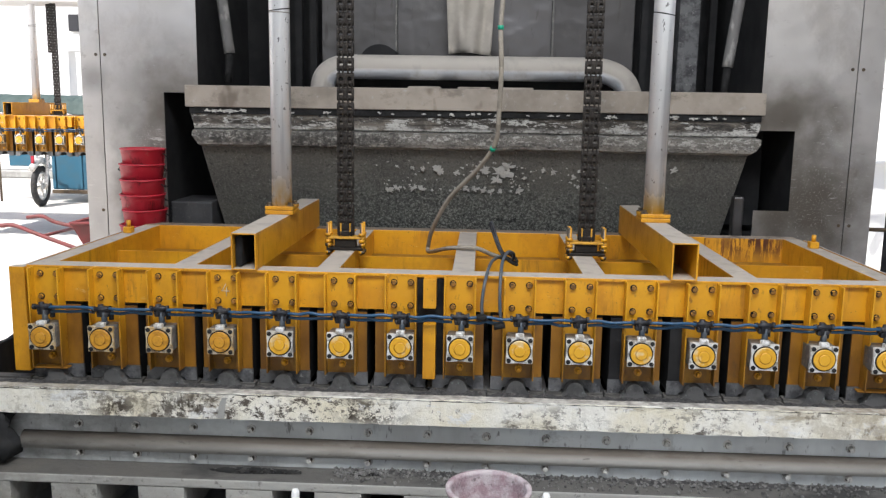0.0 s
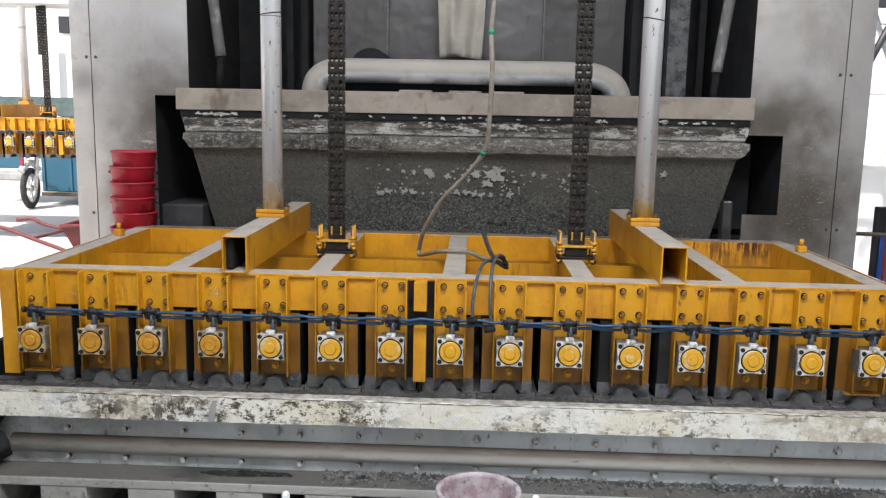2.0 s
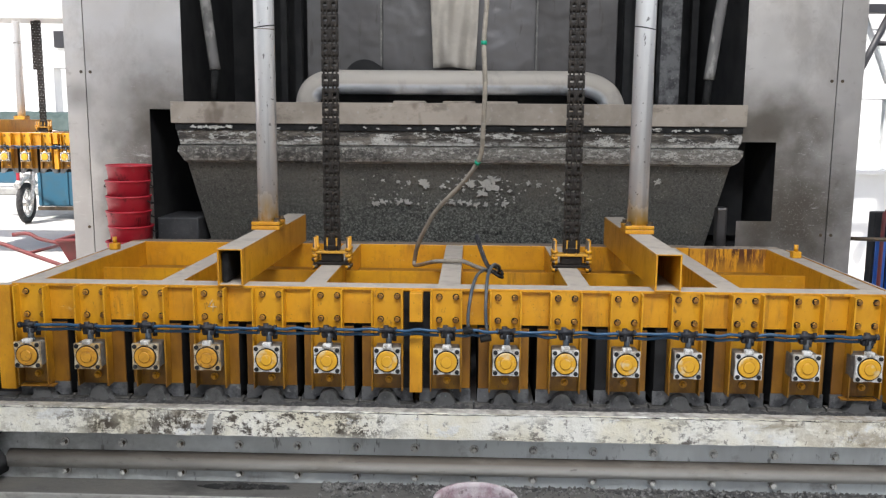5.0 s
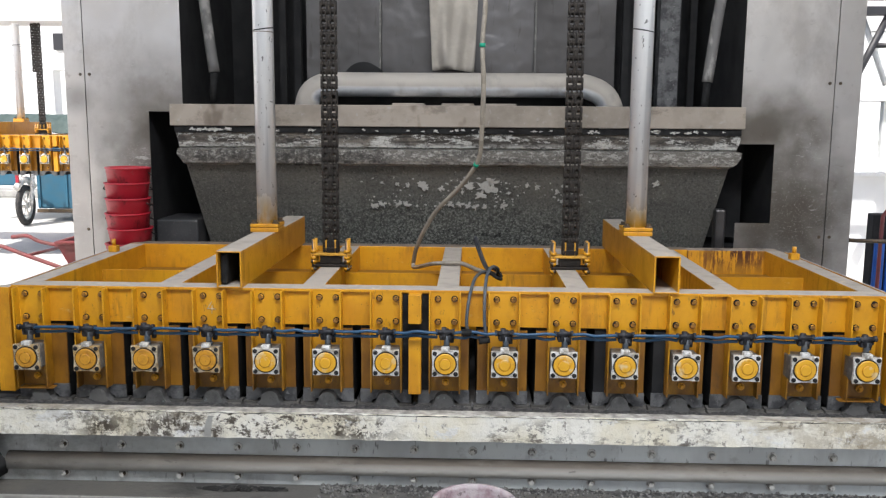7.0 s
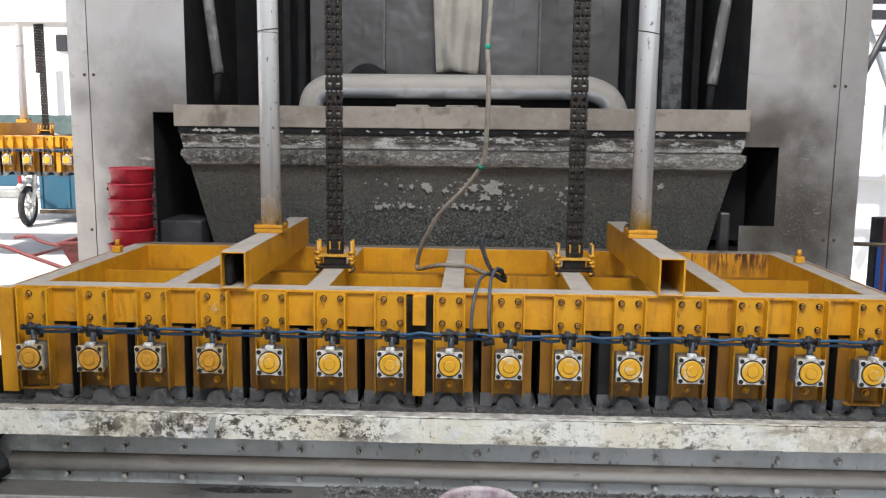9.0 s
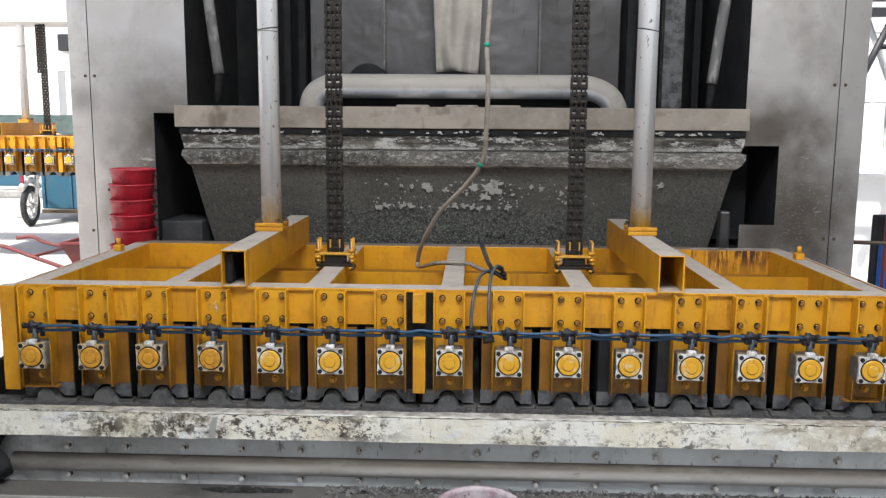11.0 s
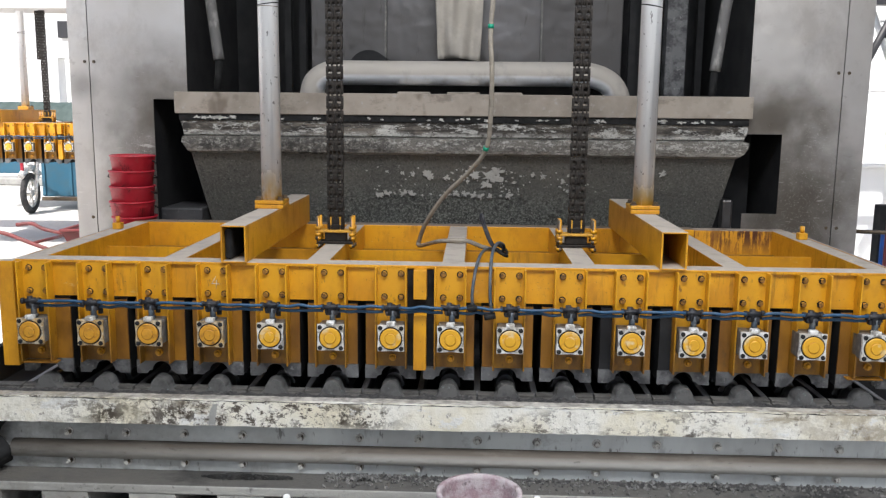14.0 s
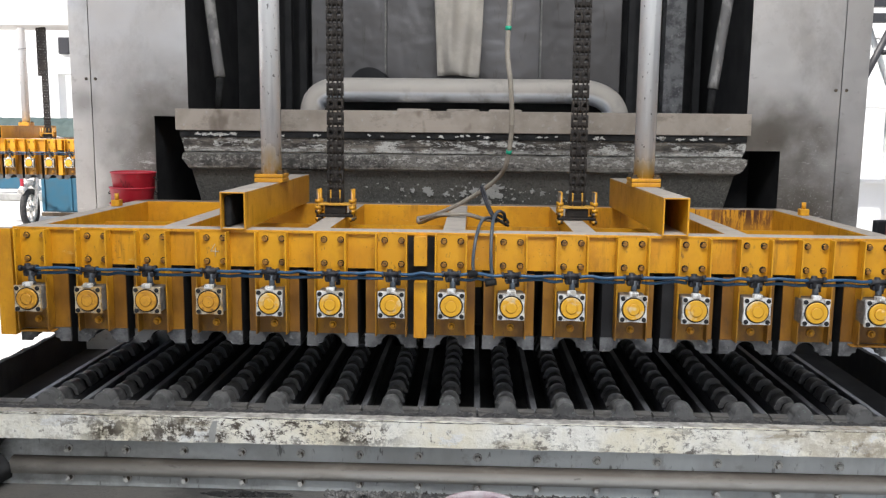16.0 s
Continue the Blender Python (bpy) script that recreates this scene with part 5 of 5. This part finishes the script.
def build_chamber():
    w = thing("chamber", "dark steel chamber behind the hopper", "machine housing", kind="structure")
    part("back_wall", box(B(), -1.44, 1.5, 2.5, 2.53, 0.0, 4.4), NEAR_BLACK, w)
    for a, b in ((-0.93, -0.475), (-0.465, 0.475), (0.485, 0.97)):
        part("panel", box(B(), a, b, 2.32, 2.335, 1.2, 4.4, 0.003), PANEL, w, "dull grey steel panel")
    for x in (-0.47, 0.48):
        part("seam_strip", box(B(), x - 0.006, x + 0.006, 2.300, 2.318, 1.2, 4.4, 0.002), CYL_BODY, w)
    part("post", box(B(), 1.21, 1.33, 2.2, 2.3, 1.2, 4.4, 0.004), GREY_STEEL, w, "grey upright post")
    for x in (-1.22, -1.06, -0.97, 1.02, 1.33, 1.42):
        part("upright", box(B(), x - 0.02, x + 0.02, 2.25, 2.31, 1.2, 4.4), NEAR_BLACK, w)
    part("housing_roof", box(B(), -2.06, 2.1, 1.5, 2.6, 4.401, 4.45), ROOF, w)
    part("inner_ledge", box(B(), -0.78, 0.82, 1.90, 1.94, 1.45, 1.715), NEAR_BLACK, w, "dark ledge inside the hopper")
    # bent pipe over the hopper
    p = thing("bent_pipe", "dusty silver bent pipe over the hopper", "pipe")
    pts = [(-0.825, 1.75, 1.50), (-0.825, 1.75, 1.60), (-0.80, 1.75, 1.69), (-0.72, 1.75, 1.738), (-0.6, 1.75, 1.742)]
    pts += [(x, 1.75, 1.742) for x in (-0.3, 0.0, 0.3)] + [(0.56, 1.75, 1.742), (0.71, 1.75, 1.738), (0.82, 1.75, 1.69), (0.868, 1.75, 1.60), (0.868, 1.75, 1.50)]
    part("pipe", tube(B(), pts, 0.066, 24, 8), DUSTY_PIPE, p)
    w = thing("motor_drum", "dark round drum behind the pipe", "drum")
    bm = rod(B(), (-0.53, 1.95, 1.76), (-0.53, 2.2, 1.76), 0.12, 28)
    part("drum", bm, NEAR_BLACK, w)
    for x in (-0.25, 0.02, 0.25):
        w = thing("valve_block", "small dusty metal block on the hopper", "valve")
        part("block", box(B(), x - 0.09, x + 0.09, 1.66, 1.76, 1.604, 1.64, 0.008), LIP, w)
    # hanging cloth
    bm = B()
    nx, nz = 28, 30
    grid = [[None] * (nz + 1) for _ in range(nx + 1)]
    for i in range(nx + 1):
        for j in range(nz + 1):
            u, v = i / nx, j / nz
            wdt = 0.262 - 0.045 * (1 - v) ** 2
            x = -0.022 + (u - 0.5) * wdt * 1.15 + 0.006 * (1 - v)
            y = 2.16 + 0.026 * math.sin(u * 7 + 7.5 * v + 1.3 * math.sin(v * 6 + u * 2)) + 0.010 * math.sin(u * 19 - 5 * v) + 0.012 * noise.noise(Vector((u * 3, v * 5, 0)))
            grid[i][j] = bm.verts.new((x, y, 1.84 + 0.9 * v + 0.010 * (1 - v) * math.sin(u * 3 + 0.6)))
    for i in range(nx):
        for j in range(nz):
            bm.faces.new((grid[i][j], grid[i + 1][j], grid[i + 1][j + 1], grid[i][j + 1])).smooth = True
    cl = thing("hanging_cloth", "off-white cloth hanging in folds", "cloth")
    f = part("fabric", bm, CLOTH, cl)
    f.modifiers.new("thickness", "SOLIDIFY").thickness = 0.003
    # thick hoses on both sides
    for pts, name in (([(-1.40, 1.64, 2.7), (-1.36, 1.64, 2.3), (-1.335, 1.64, 2.05), (-1.305, 1.64, 1.80)], "l"), ([(1.45, 1.64, 2.7), (1.41, 1.64, 2.25), (1.385, 1.64, 2.05), (1.352, 1.64, 1.76)], "r")):
        hs = thing("thick_hose", "grey cement-splashed thick hose hanging down", "hose", "thick hoses")
        part("sleeve", tube(B(), pts, 0.029, 14, 6), HOSE_GREY, hs)
        a = Vector(pts[-1])
        part("nozzle", rod(B(), a, a + Vector((-0.012, 0, -0.16)), 0.02, 12), BLACK, hs)


# ---- loose things ----
def bucket_mesh(mat, r=0.112, h=0.22):
    bm = lathe(B(), [(0.0, 0.004), (r * 0.78, 0.0), (r * 0.96, h - 0.02), (r * 0.98, h - 0.018), (r * 0.985, h), (r * 1.03, h + 0.002), (r * 1.03, h + 0.008), (r * 0.955, h + 0.01), (r * 0.93, h), (r * 0.74, 0.012), (0.0, 0.014)], 32)
    return mesh_of("bucket", bm, mat)


def build_buckets():
    st = part("plinth", box(B(), -2.0, -1.45, 1.14, 1.49, 0.0, 0.6, 0.01), CONCRETE)
    tagged(st, "plain concrete plinth beside the column", "plinth", kind="structure")
    me = bucket_mesh(RED)
    rnd = random.Random(3)
    z = 0.6
    for i in range(7):
        b = new("bucket", me)
        b.matrix_basis = pose(-1.685 + rnd.uniform(-0.006, 0.006), 1.33 + rnd.uniform(-0.006, 0.006), z, rnd.uniform(-1, 1), rnd.uniform(-1, 1), rnd.uniform(-30, 10))
        tagged(b, "red plastic bucket in a nested stack", "bucket", "stacked red buckets")
        bm = tube(B(), [(-0.115, 0, 0.205), (-0.125, 0.02, 0.19), (-0.09, 0.085, 0.185), (0, 0.122, 0.185), (0.09, 0.085, 0.185), (0.125, 0.02, 0.19), (0.115, 0, 0.205)], 0.0028, 6, 5)
        part("handle", bm, NEAR_BLACK, b, "thin dark wire handle")
        z += 0.078
    # bucket before the table
    st = part("step", box(B(), -0.4, 0.7, -1.1, -0.5, 0.0, 0.292, 0.01), CONCRETE)
    tagged(st, "plain concrete step before the table", "step", kind="structure")
    b = part("bucket", lathe(B(), [(0.0, 0.004), (0.088, 0.0), (0.112, 0.20), (0.118, 0.202), (0.118, 0.212), (0.106, 0.213), (0.104, 0.2), (0.084, 0.012), (0.0, 0.014)], 40, (0.113, -0.80, 0.292)), STAINED)
    tagged(b, "plastic bucket caked with pinkish-grey cement", "bucket")
    for x, z in ((-0.494, 0.326), (0.299, 0.342)):
        p = thing("white_peg", "white plastic peg standing before the table", "peg", "white pegs")
        bm = lathe(B(), [(0.0, 0.0), (0.014, 0.0), (0.013, z - 0.012), (0.009, z - 0.002), (0.0, z)], 14, (x, -0.48, 0.0))
        part("shaft", bm, WHITE, p)


def build_wheelbarrow():
    w = thing("wheelbarrow", "old red steel wheelbarrow on the pale floor", "wheelbarrow")
    o = Vector((-2.72, 2.6, 0))
    bm = B()
    base = [(0.25, -0.20, 0.47), (0.52, -0.20, 0.47), (0.52, 0.20, 0.47), (0.25, 0.20, 0.47)]
    brim = [(0.14, -0.28, 0.75), (0.64, -0.28, 0.77), (0.64, 0.28, 0.77), (0.14, 0.28, 0.75)]
    a = [bm.verts.new(o + Vector(p)) for p in base]
    b = [bm.verts.new(o + Vector(p)) for p in brim]
    bm.faces.new(a[::-1])
    for i in range(4):
        bm.faces.new((a[i], a[(i + 1) % 4], b[(i + 1) % 4], b[i]))
    t = part("tray", bm, BARROW_RED, w)
    t.modifiers.new("thickness", "SOLIDIFY").thickness = 0.012
    part("brim", tube(B(), [o + Vector(p) for p in brim + brim[:1]], 0.012, 8, 0), BARROW_RED, w)
    part("handle", tube(B(), [o + Vector(p) for p in ((0.45, -0.28, 0.48), (0.22, -0.28, 0.57), (-0.052, -0.28, 0.665), (-0.235, -0.28, 0.730), (-0.33, -0.28, 0.727), (-0.60, -0.28, 0.715))], 0.014, 8, 5), BARROW_RED, w)
    part("handle", tube(B(), [o + Vector(p) for p in ((0.45, 0.28, 0.47), (0.05, 0.28, 0.612), (-0.244, 0.28, 0.675), (-0.344, 0.28, 0.717), (-0.457, 0.28, 0.707))], 0.014, 8, 5), BARROW_RED, w)
    part("brace", tube(B(), [o + Vector((-0.052, -0.28, 0.665)), o + Vector((-0.10, 0.28, 0.64))], 0.011, 8, 0), BARROW_RED, w)
    bm = lathe(B(), [(0.12, -0.03), (0.17, -0.035), (0.19, 0.0), (0.17, 0.035), (0.12, 0.03)], 24)
    bm.transform(Matrix.Translation(o + Vector((0.72, 0, 0.19))) @ pose(0, 0, 0, 90, 0, 0))
    part("wheel", bm, TYRE, w)
    for s in (-1, 1):
        part("leg", tube(B(), [o + Vector((0.3, 0.26 * s, 0.53)), o + Vector((0.26, 0.26 * s, 0.0))], 0.012, 8, 0), BARROW_RED, w)


def build_trike():
    """Cargo tricycle with a tarpaulin, facing the machine."""
    t = thing("cargo_tricycle", "blue motor cargo tricycle under a green tarpaulin", "tricycle", at=(-6.45, 9.2, 0))

    def wheel(x, y, r):
        bm = lathe(B(), [(r * 0.72, -0.035), (r * 0.86, -0.045), (r, -0.02), (r, 0.02), (r * 0.86, 0.045), (r * 0.72, 0.035), (r * 0.72, -0.035)], 32)
        m = Matrix.Translation((x, y, r)) @ pose(0, 0, 0, 90, 0, 96)
        bm.transform(m)
        w = part("wheel", bm, TYRE, t)
        bm = B()
        lathe(bm, [(r * 0.62, -0.02), (r * 0.73, -0.02), (r * 0.73, 0.02), (r * 0.62, 0.02), (r * 0.62, -0.02)], 28)
        for i in range(6):
            a = math.pi * i / 3
            rod(bm, (0.03 * math.cos(a), 0.03 * math.sin(a), 0), (r * 0.64 * math.cos(a), r * 0.64 * math.sin(a), 0), 0.016, 6)
        rod(bm, (0, 0, -0.04), (0, 0, 0.04), 0.05, 12)
        bm.transform(m)
        part("rim", bm, ALU, w)

    wheel(0.0, 0.0, 0.30)
    part("fork", tube(B(), [(0.08, 0.0, 0.30), (0.09, 0.06, 0.62), (0.10, 0.14, 1.0)], 0.028, 8, 4), ALU, t)
    part("fork", tube(B(), [(-0.08, 0.0, 0.30), (-0.09, 0.06, 0.62), (-0.10, 0.14, 1.0)], 0.028, 8, 4), ALU, t)
    bm = tube(B(), [(0.0, -0.24, 0.56), (0.0, -0.06, 0.66), (0.0, 0.12, 0.66), (0.0, 0.26, 0.56)], 0.05, 10, 6)
    part("mudguard", bm, ALU, t, "pale metal mudguard")
    part("reflector", box(B(), -0.022, 0.022, -0.20, -0.17, 0.64, 0.80, 0.006), RED, t, "small red plate")
    part("headlight", lathe(B(), [(0.0, 0), (0.08, 0.01), (0.1, 0.06), (0.07, 0.14), (0, 0.16)], 18, (-0.02, -0.05, 0.85)), ALU, t)
    part("handlebar", tube(B(), [(-0.3, 0.2, 1.02), (0.0, 0.05, 1.05), (0.35, -0.1, 1.02)], 0.018, 8, 5), BOLT, t)
    bm = box(B(), -0.08, 1.7, 0.5, 2.1, 0.2, 0.95, 0.02)
    bx = part("cargo_box", bm, BLUE_PAINT, t, "faded blue steel cargo box")
    part("box_rim", box(B(), -0.11, 1.73, 0.47, 2.13, 0.951, 0.99, 0.01), BLUE_PAINT, bx)
    for x in (-0.04, 0.38, 0.80, 1.22, 1.64):
        part("rib", box(B(), x - 0.025, x + 0.025, 0.478, 0.4985, 0.22, 0.945, 0.004), BLUE_PAINT, bx)
    part("lower_rail", box(B(), -0.08, 1.7, 0.47, 0.4975, 0.14, 0.198, 0.006), BOLT, bx)
    part("apron", box(B(), -0.72, -0.36, 0.45, 0.6, 0.55, 0.95, 0.02), BLUE_PAINT, t)
    bm = B()
    bmesh.ops.create_grid(bm, x_segments=24, y_segments=12, size=1.0)
    for v in bm.verts:
        x, y = v.co.x * 1.5 + 0.2, v.co.y * 0.9 + 1.2
        v.co = Vector((x, y, 1.62 + 0.05 * noise.noise(Vector((x * 3, y * 3, 0))) - 0.5 * max(0, abs(v.co.y) - 0.75) * 2))
    tp = part("tarpaulin", bm, TARP, t, "sagging dark green tarpaulin")
    tp.modifiers.new("thickness", "SOLIDIFY").thickness = 0.02
    for x in (-0.9, 1.5):
        for y in (0.5, 1.9):
            part("tarp_pole", rod(B(), (x, y, 0.35 if x > 0 else 0.0), (x, y, 1.6), 0.018, 8), BOLT, t)


def build_background():
    # far wall of the yard and white portal beams
    w = part("wall_far", box(B(), -30, -3, 18, 18.3, 0, 6), WHITE)
    tagged(w, "bright white yard wall", "wall", kind="structure")
    # Sunlit white wall added as a reflector so the window reads bright.
    w = part("wall_far", box(B(), 3, 40, 18, 18.3, 0, 6), WHITE)
    tagged(w, "white wall behind the window, added to brighten its panes", "wall", kind="structure")
    b = part("portal_beam", box(B(), -12, -2.6, 12.6, 12.9, 2.45, 2.75, 0.01), WHITE)
    tagged(b, "white painted steel portal beam", "beam", kind="structure")
    b = part("portal_post", box(B(), -7.9, -7.6, 12.6, 12.9, 0, 2.45, 0.01), WHITE)
    tagged(b, "white painted steel portal post", "post", kind="structure")
    k = part("yard_kerb", box(B(), -14, -8.2, 13.6, 14.0, 0, 0.16, 0.03), CONCRETE)
    tagged(k, "rough concrete kerb in the yard", "kerb", kind="structure")
    # right side wall with window
    w = thing("wall_right", "white plastered wall with a large window", "wall", kind="structure")
    part("wall_low", box(B(), 2.8, 9, 6.0, 6.2, 0.0, 1.02), WHITE, w)
    part("wall_high", box(B(), 2.8, 9, 6.0, 6.2, 2.5, 3.6), WHITE, w)
    part("wall_pier", box(B(), 2.8, 4.02, 6.0, 6.2, 1.02, 2.5), WHITE, w)
    win = thing("window_1", "large steel-framed window full of daylight", "window", kind="structure")
    part("window_sill", box(B(), 4.0, 9, 5.90, 6.2, 1.02, 1.06, 0.006), WHITE, win)
    part("window_head", box(B(), 4.0, 9, 5.94, 6.2, 1.79, 1.86, 0.004), WHITE, win)
    for x in (4.05, 4.40, 4.95):
        part("window_frame", box(B(), x - 0.02, x + 0.02, 6.04, 6.12, 1.06, 1.79, 0.004), ENAMEL, win)
    for x in (4.05, 4.30, 4.7):
        part("window_frame", box(B(), x - 0.02, x + 0.02, 6.04, 6.12, 1.86, 2.5, 0.004), ENAMEL, win)
    p = part("pane", box(B(), 4.0, 9, 6.08, 6.086, 1.06, 1.79), GLASS, win)
    p.visible_shadow = False
    p = part("pane", box(B(), 4.0, 9, 6.08, 6.086, 1.86, 2.5), GLASS, win)
    p.visible_shadow = False
    # dark truss members before the window
    tr = thing("steel_truss", "black painted steel lattice truss", "truss")
    part("post", box(B(), 3.2, 3.3, 5.15, 5.25, 0.0, 2.55, 0.005), TRUSS, tr)
    part("chord", box(B(), 3.2, 5.5, 5.15, 5.25, 2.55, 2.63, 0.005), TRUSS, tr)
    part("chord", box(B(), 3.2, 5.5, 5.15, 5.25, 2.69, 2.75, 0.005), TRUSS, tr)
    part("diagonal", tube(B(), [(3.62, 5.2, 1.80), (3.96, 5.2, 2.56)], 0.034, 8, 0), TRUSS, tr)
    part("diagonal", tube(B(), [(3.75, 5.28, 2.56), (4.02, 5.28, 1.92)], 0.028, 8, 0), ENAMEL, tr)
    part("tie", tube(B(), [(3.3, 5.2, 2.14), (3.80, 5.2, 2.15)], 0.024, 8, 0), TRUSS, tr)
    part("tie", tube(B(), [(3.86, 5.2, 2.28), (4.4, 5.2, 2.28)], 0.024, 8, 0), TRUSS, tr)
    bx = thing("wall_box", "small dark box on the yard wall", "box")
    part("case", box(B(), -10.15, -9.9, 17.85, 17.999, 3.25, 3.65, 0.01), TRUSS, bx)
    # blue cabinet
    c = thing("blue_cabinet", "blue and black steel cabinet beside the wall", "cabinet")
    part("body", box(B(), 3.50, 4.2, 4.2, 4.32, 0.0, 0.80, 0.01), NEAR_BLACK, c)
    part("door", box(B(), 3.515, 3.60, 4.17, 4.198, 0.05, 0.57, 0.006), CABINET_BLUE, c, "blue painted door")
    d = part("door", box(B(), 3.62, 4.1, 4.17, 4.198, 0.05, 0.64, 0.006), CABINET_BLUE, c, "blue painted door")
    for z in (0.47, 0.41):
        part("lettering_bar", box(B(), 3.64, 3.72, 4.166, 4.169, z, z + 0.03), WHITE, d, "unreadable white lettering")
    part("rail", tube(B(), [(3.535, 4.12, 0.0), (3.535, 4.12, 0.70), (3.55, 4.12, 0.81), (3.62, 4.12, 0.85), (3.90, 4.12, 0.85)], 0.016, 10, 5), BARROW_RED, c, "dark red bent handrail")
    v = thing("pipe_valve", "small black pipe valve by the column", "valve")
    bm = rod(B(), (2.22, 1.9, 0.83), (2.22, 1.9, 1.02), 0.02, 10)
    for z in (0.86, 0.93, 0.99):
        rod(bm, (2.22, 1.9, z), (2.22, 1.9, z + 0.02), 0.04, 8)
    part("body", bm, BLACK, v)
    part("stand", rod(B(), (2.22, 1.9, 0), (2.22, 1.9, 0.83), 0.016, 8), BLACK, v)
    part("pipe", rod(B(), (2.22, 1.92, 0.88), (3.1, 1.92, 0.86), 0.012, 8), BOLT, v)


# ---- air hose in rigid pieces ----
SHAPES = {
    0.0: [(-0.173, 0.95, 0.877), (-0.158, 0.9, 0.947), (-0.122, 0.84, 1.034), (-0.056, 0.77, 1.146), (0.055, 0.68, 1.268), (0.126, 0.6, 1.381), (0.138, 0.55, 1.511), (0.142, 0.5, 1.69), (0.135, 0.5, 1.851), (0.144, 0.5, 1.99), (0.147, 0.5, 2.14), (0.15, 0.5, 2.34), (0.153, 0.5, 2.6), (0.16, 0.5, 3.0)],
    14.5: [(-0.173, 0.95, 0.974), (-0.140, 0.9, 1.035), (-0.093, 0.84, 1.106), (-0.009, 0.77, 1.196), (0.102, 0.68, 1.304), (0.158, 0.6, 1.385), (0.173, 0.55, 1.546), (0.168, 0.5, 1.726), (0.156, 0.5, 1.846), (0.165, 0.5, 1.99), (0.168, 0.5, 2.14), (0.171, 0.5, 2.34), (0.174, 0.5, 2.6), (0.18, 0.5, 3.0)],
    16.0: [(-0.173, 0.95, 1.116), (-0.107, 0.9, 1.135), (-0.027, 0.84, 1.172), (0.076, 0.77, 1.233), (0.18, 0.68, 1.318), (0.22, 0.6, 1.392), (0.237, 0.55, 1.544), (0.227, 0.5, 1.714), (0.211, 0.5, 1.844), (0.217, 0.5, 2.02), (0.22, 0.5, 2.18), (0.222, 0.5, 2.36), (0.225, 0.5, 2.6), (0.23, 0.5, 3.0)],
}
PIECES, PIECE_LEN = 58, 0.034


def hose_line(pts):
    line = curve_points(pts, 24)
    out, left = [line[0]], PIECE_LEN
    i, p = 0, line[0]
    while len(out) <= PIECES and i < len(line) - 1:
        q = line[i + 1]
        d = (q - p).length
        if d < left:
            left -= d
            p = q
            i += 1
        else:
            p = p + (q - p) * (left / d)
            left = PIECE_LEN
            out.append(p)
    return out


def hose_poses(pts):
    line = hose_line(pts)
    return [Matrix.Translation((a + b) / 2) @ (b - a).to_track_quat("Z", "Y").to_matrix().to_4x4() for a, b in zip(line, line[1:])]


def build_hose():
    h = thing("air_hose", "clouded clear air hose with green ties", "hose")
    bm = lathe(B(), [(0.0, -PIECE_LEN * 0.64), (0.0092, -PIECE_LEN * 0.62), (0.0099, -PIECE_LEN * 0.52), (0.0100, -PIECE_LEN * 0.46), (0.0100, PIECE_LEN * 0.46), (0.0099, PIECE_LEN * 0.52), (0.0092, PIECE_LEN * 0.62), (0.0, PIECE_LEN * 0.64)], 14)
    me = mesh_of("hose_piece", bm, HOSE)
    tie = mesh_of("tie", rod(B(), (0, 0, -0.008), (0, 0, 0.008), 0.0125, 12), GREEN)
    ps = hose_poses(SHAPES[0.0])
    made = []
    for i, m in enumerate(ps):
        ob = new("hose_piece", me)
        ob.parent = h
        ob.matrix_basis = m
        made.append(ob)
        if i in (19, 34):
            piece("tie", tie, ob, label="green cable tie")
    return h, made


def build_hose_tail(fr):
    pts = [(-0.173, 0.95, 0.877), (-0.172, 0.93, 0.862), (-0.15, 0.88, 0.868), (-0.07, 0.68, 0.918), (0.0, 0.64, TOP + 0.012), (0.06, 0.62, TOP + 0.014), (0.12, 0.50, TOP + 0.01), (0.175, 0.38, TOP + 0.014)]
    part("hose_tail", tube(B(), pts, 0.0095, 10, 6), HOSE, fr, "end of the clear hose lying on the frame")


build_site()
mould_table = build_bed()
build_debris()
frame_thing = build_frame()
build_hose_tail(frame_thing)
chain_a = build_chain(-0.505, "lifting chains")
chain_b = build_chain(0.522, "lifting chains")
slack = build_chain(-0.505, "lifting chains", 40)
OTHER = pose(-4.30, 6.02, 0.46)
other_frame = copy_thing(frame_thing, OTHER)
tagged(other_frame, "yellow steel cylinder press hanging raised in the yard")
copy_thing(chain_a, OTHER)
copy_thing(chain_b, OTHER)
slack.matrix_basis = OTHER @ pose(-0.07, 0.06, 0.62)
build_hopper()
build_columns()
build_chamber()
build_column_backs()
build_buckets()
build_wheelbarrow()
build_trike()
build_background()
air_hose, hose_parts = build_hose()

LIFT = [(0, 0.0), (9.2, 0.0), (10.4, 0.006), (11.3, 0.011), (12.0, 0.011), (13.0, 0.012), (13.5, 0.0125), (13.6, 0.016), (14.0, 0.052), (14.5, 0.097), (15.0, 0.146), (15.5, 0.192), (16.0, 0.239)]


def motions():
    rows = [(t, pose(0, 0, z)) for t, z in LIFT]
    for ob in (frame_thing, chain_a, chain_b):
        walk(ob, rows)
    base = hose_poses(SHAPES[0.0])
    near = hose_poses([(x, y, z + 0.0125 * max(0, 1 - (z - 0.88))) for x, y, z in SHAPES[0.0]])
    mid, end = hose_poses(SHAPES[14.5]), hose_poses(SHAPES[16.0])
    for i, ob in enumerate(hose_parts):
        walk(ob, [(0, base[i]), (9.2, base[i]), (11.3, near[i]), (13.5, near[i]), (14.5, mid[i]), (16.0, end[i])])


motions()
